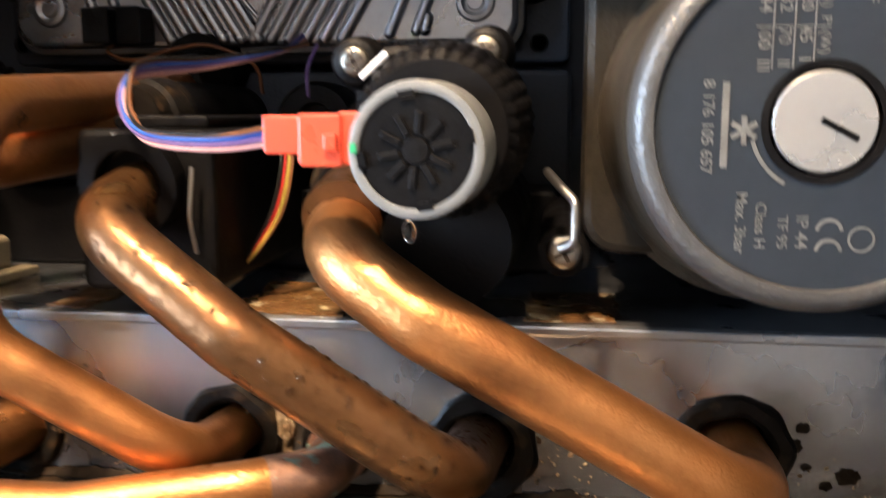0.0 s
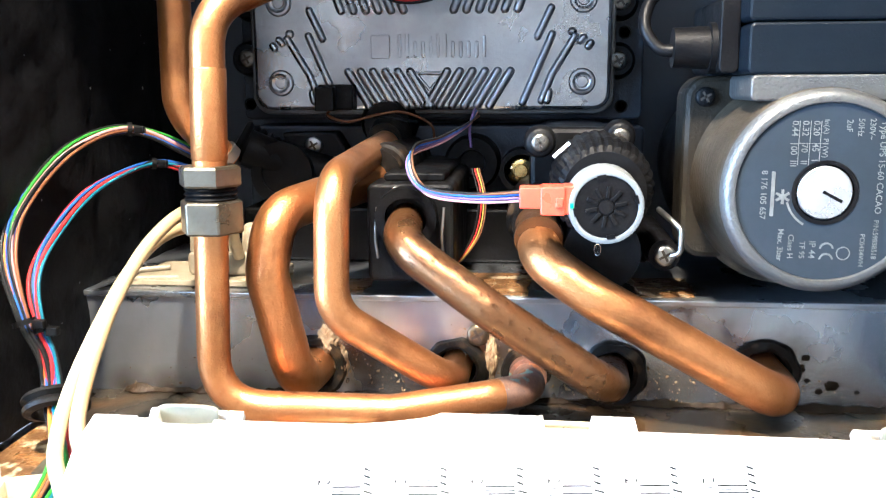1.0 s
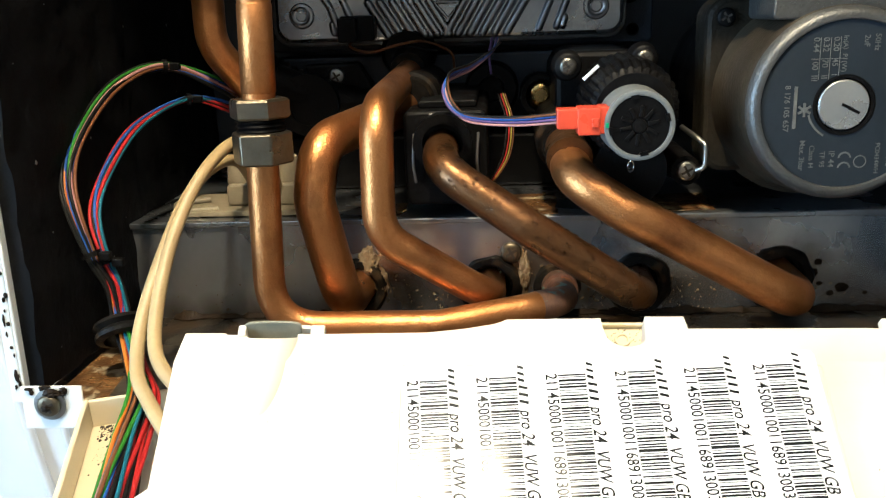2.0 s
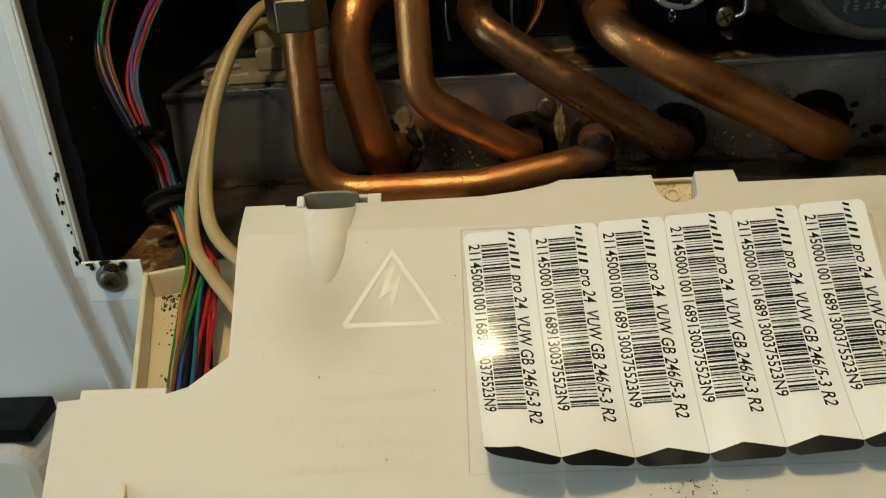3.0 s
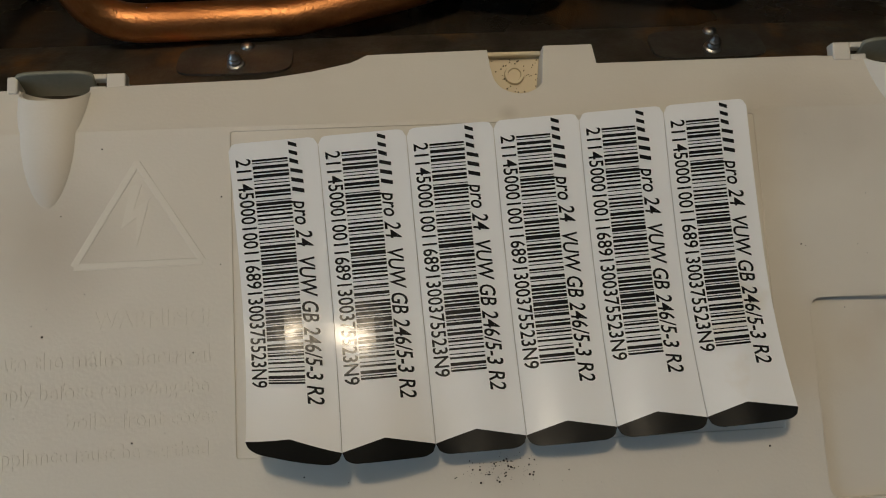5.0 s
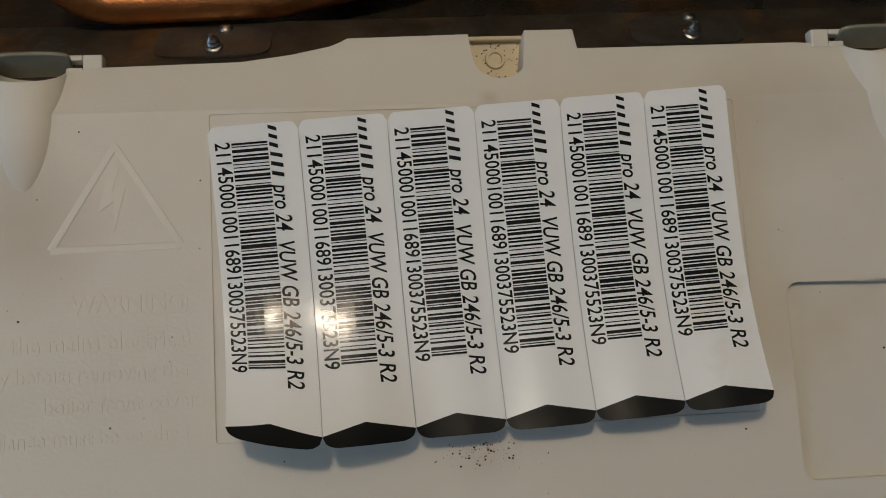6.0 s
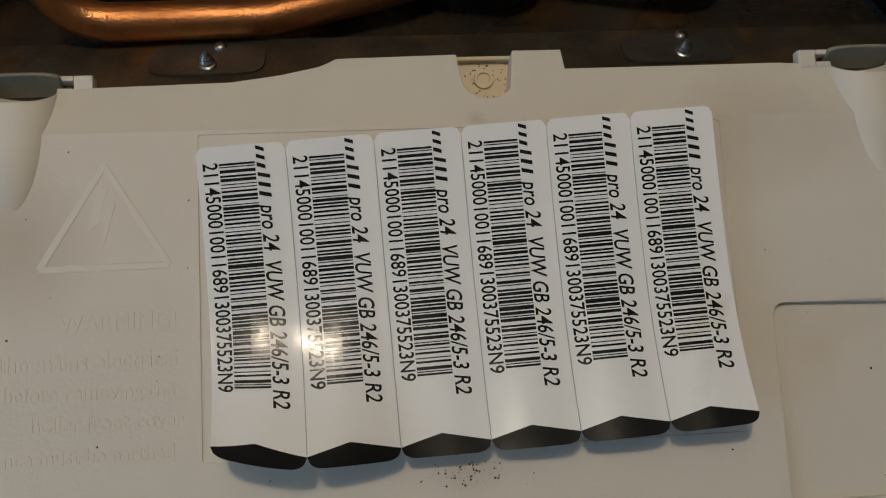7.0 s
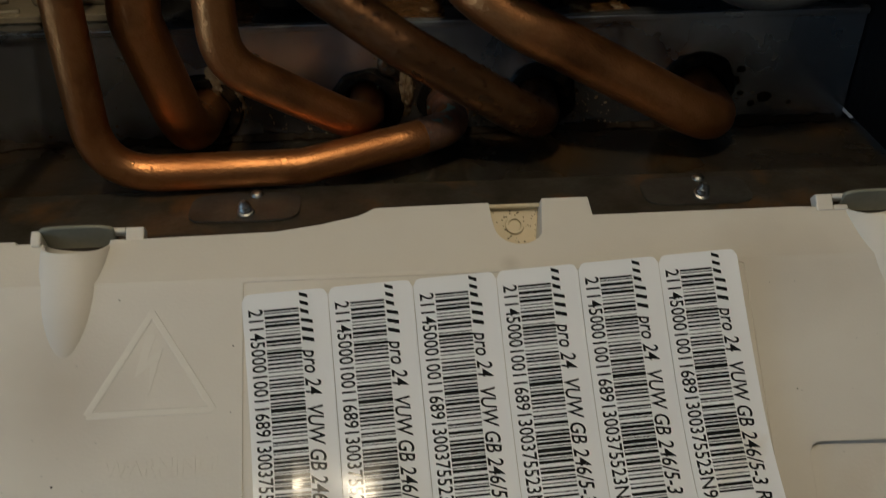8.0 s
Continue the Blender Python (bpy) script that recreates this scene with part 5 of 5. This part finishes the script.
part("screw_ledge", bs, CREAM, panel, "recessed screw ledge with grit", False, 0.0005)
part("screw_boss", turned([(0, 0.0033), (0.0012, 0.0031), (0.0012, 0.0022), (0.0004, 0.0020)], (0.0012, 0.0712, -0.0175), (0, 0, 1), 24), CREAM, panel, "", True)

# embossed warning: triangle, bolt, writing
bm = bmesh.new()
TRI = [(-0.1153, 0.0420), (-0.1335, 0.0118), (-0.0966, 0.0120)]
for a, b in zip(TRI, TRI[1:] + TRI[:1]):
    m = swept([Vector((*a, 0)), Vector((*b, 0))], 0.0011, 8, bm)
for v in bm.verts:
    v.co.z = min(max(v.co.z, -0.0003) * 0.4, 0.00013)
part("embossed_triangle", bm, PANEL_GLOSS, panel, "raised warning triangle", False)
bolt = bmesh.new()
vs = [bolt.verts.new((x - 0.1153, y, 0.00004)) for x, y in ((-0.0018, 0.0352), (-0.0047, 0.0225), (-0.0002, 0.0258), (-0.0003, 0.0170), (0.0035, 0.0311), (-0.0010, 0.0280), (0.0013, 0.0355))]
f = bolt.faces.new(vs)
for v in bmesh.ops.extrude_face_region(bolt, geom=[f])["geom"]:
    if isinstance(v, bmesh.types.BMVert):
        v.co.z += 0.0001
bmesh.ops.recalc_face_normals(bolt, faces=bolt.faces[:])
part("embossed_bolt", bolt, PANEL_GLOSS, panel)


def raised(vs, fs, place, h):
    """Writing standing proud of the surface."""
    b = mapped(vs, fs, place)
    r = bmesh.ops.extrude_face_region(b, geom=b.faces[:])
    for v in r["geom"]:
        if isinstance(v, bmesh.types.BMVert):
            v.co.z += h
    bmesh.ops.recalc_face_normals(b, faces=b.faces[:])
    return b


for body, right, base, length in (("WARNING!", -0.0950, -0.0064, 0.0330), ("Isolate the mains electrical", -0.0950, -0.0172, 0.0680), ("supply before removing the", -0.0955, -0.0258, 0.0640), ("boiler front cover", -0.0930, -0.0345, 0.0425), ("Appliance must be earthed.", -0.0945, -0.0435, 0.0630)):
    vs, fs = lettering(body)
    tagged(part("embossed_line", raised(vs, fs, lambda a, b, r=right, y=base, ln=length: (r - ln + a * ln, y + b * ln * 1.1, 0.00005), 0.0001), PANEL, panel), kind="stuff")
part("embossed_rule", box(-0.1285, -0.0955, -0.0074, -0.0070, -0.0002, 0.00015), PANEL, panel)
rng = random.Random(31)
grit = bmesh.new()
for k in range(260):
    if k < 120:
        x, y = rng.gauss(-0.012, 0.006), rng.gauss(-0.0525, 0.0022)
    else:
        x, y = rng.uniform(-0.17, 0.14), rng.uniform(-0.085, 0.05)
        if -0.09 < x < 0.075 and -0.046 < y < 0.051:
            continue
    bmesh.ops.create_icosphere(grit, subdivisions=1, radius=0.00008 + 0.0003 * rng.random() ** 3, matrix=Matrix.Translation((x, y, 0.0001)))
for k in range(60):
    bmesh.ops.create_icosphere(grit, subdivisions=1, radius=0.0001 + 0.0002 * rng.random(), matrix=Matrix.Translation((rng.uniform(-0.007, 0.009), rng.uniform(0.062, 0.0765), -0.0174)))
tagged(part("grit", grit, DUST, panel, "dark specks of grit"), kind="stuff")

# ---- sheet of six barcode labels, curling off the panel ----
sheet = thing("label_sheet", "white sheet of six barcode labels curling off the cream panel", "label sheet", m=PM)
TL, TR, BR, BL = (-0.0873, 0.0442), (0.0672, 0.0532), (0.0704, -0.0385), (-0.0827, -0.0439)


def surf(s, t, off=0.0):
    """A place on the sheet, s across and t down: both ends lift off the panel, the lower one most of all at its corner."""
    p = [TL[i] * (1 - s) * (1 - t) + TR[i] * s * (1 - t) + BR[i] * s * t + BL[i] * (1 - s) * t for i in range(2)]
    up, down = max(0.0, 1 - t / 0.5) ** 2, max(0.0, (t - 0.5) / 0.5) ** 2
    flat = 0.0041 + 0.0014 * s
    top = 0.0091 - 0.0018 * s
    fall = min(max((s - 0.12) / 0.30, 0.0), 1.0)
    low = 0.0069 + 0.0070 * s ** 1.5 + 0.0105 * (1 - fall * fall * (3 - 2 * fall))
    p[1] += down * (0.0045 * max(0.0, 1 - 6 * s) ** 1.5 - 0.0052 * s * (1 - s))
    z = flat + (top - flat) * up + (low - flat) * down + 0.0004 * math.sin(12 * math.pi * s - 1.57) * t
    return Vector((p[0], p[1], z + off))


def sheet_piece(s0, s1, t_of_top, t_of_bottom, ns, nt, off):
    b = bmesh.new()
    rows = []
    for i in range(ns + 1):
        u = i / ns
        s = s0 + (s1 - s0) * u
        a, z = t_of_top(u), t_of_bottom(u)
        rows.append([b.verts.new(surf(s, a + (z - a) * k / nt, off)) for k in range(nt + 1)])
    for i in range(ns):
        for k in range(nt):
            b.faces.new((rows[i][k], rows[i][k + 1], rows[i + 1][k + 1], rows[i + 1][k]))
    r = bmesh.ops.extrude_face_region(b, geom=b.faces[:])
    for v in r["geom"]:
        if isinstance(v, bmesh.types.BMVert):
            v.co.z -= 0.00022
    bmesh.ops.recalc_face_normals(b, faces=b.faces[:])
    return b


def corner_top(u):
    e = min(u, 1 - u) / 0.10
    return 0.024 * (1 - math.sqrt(1 - (1 - e) ** 2)) if e < 1 else 0.0


def peak(u):
    """The roof-shaped border between the white paper and its black tail."""
    return 1.0 - 0.032 * (u / 0.46 if u < 0.46 else (1 - u) / 0.54)


def tail_end(u):
    e = min(u, 1 - u) / 0.17
    return 1.034 - (0.030 * (1 - math.sqrt(1 - (1 - e) ** 2)) if e < 1 else 0.0)


# bars and gaps of the printed code, in modules: start, fourteen pairs and letters, check, stop
CODE = "211232" "213212" "122231" "231131" "212222" "221312" "222122" "123122" "212141" "122132" "212222" "132113" "311321" "312131" "114131" "113321" "321122" "122312" "2331112"
T0, T1 = 0.0566, 0.7950
module = (T1 - T0) / sum(int(c) for c in CODE)
bars, t = [], T0
for i, c in enumerate(CODE):
    if i % 2 == 0:
        bars.append((t, t + int(c) * module * 0.96))
    t += int(c) * module
serial = lettering("21145000100116891300375523N9")
model = lettering("pro 24  VUW GB 246/5-3 R2", 0.22)
for k in range(6):
    s0, s1 = k / 6 + 0.0006, (k + 1) / 6 - 0.0006
    ds = s1 - s0
    lab = part("label", sheet_piece(s0, s1, corner_top, peak, 26, 40, 0.0), PAPER, sheet, "white gloss barcode label", True)
    part("tail", sheet_piece(s0, s1, lambda u: peak(u) + 0.0002, tail_end, 36, 5, 0.0), TAB, lab, "black scalloped label tail", True)
    for t0, t1 in bars:
        n = 4
        b = bmesh.new()
        left = [b.verts.new(surf(s0 + ds * (0.25 + 0.40 * j / n), t0, 0.00012)) for j in range(n + 1)]
        right = [b.verts.new(surf(s0 + ds * (0.25 + 0.40 * j / n), t1, 0.00012)) for j in range(n + 1)]
        for j in range(n):
            b.faces.new((left[j], right[j], right[j + 1], left[j + 1]))
        bmesh.ops.recalc_face_normals(b, faces=b.faces[:])
        part("printed_bar", b, INK, lab)
    vs, fs = serial
    part("serial_line", mapped(vs, fs, lambda a, c, q=s0, d=ds: surf(q + d * (0.070 + c * 3.35), 0.052 + 0.755 * a, 0.00012)), INK, lab)
    vs, fs = model
    part("model_line", mapped(vs, fs, lambda a, c, q=s0, d=ds: surf(q + d * (0.668 + c * 3.1), 0.197 + 0.663 * a, 0.00012)), INK, lab)
    # the maker's word before it, as plain slanted bars
    for t0, t1, h in ((0.006, 0.018, 0.095), (0.033, 0.045, 0.095), (0.060, 0.073, 0.095), (0.092, 0.104, 0.135), (0.122, 0.135, 0.135), (0.153, 0.166, 0.135)):
        b = bmesh.new()
        b.faces.new([b.verts.new(surf(s0 + ds * (0.668 + hh), tt, 0.00012)) for tt, hh in ((t0, 0.0), (t0 + 0.010, h), (t1 + 0.010, h), (t1, 0.0))])
        part("name_bar", b, INK, lab)
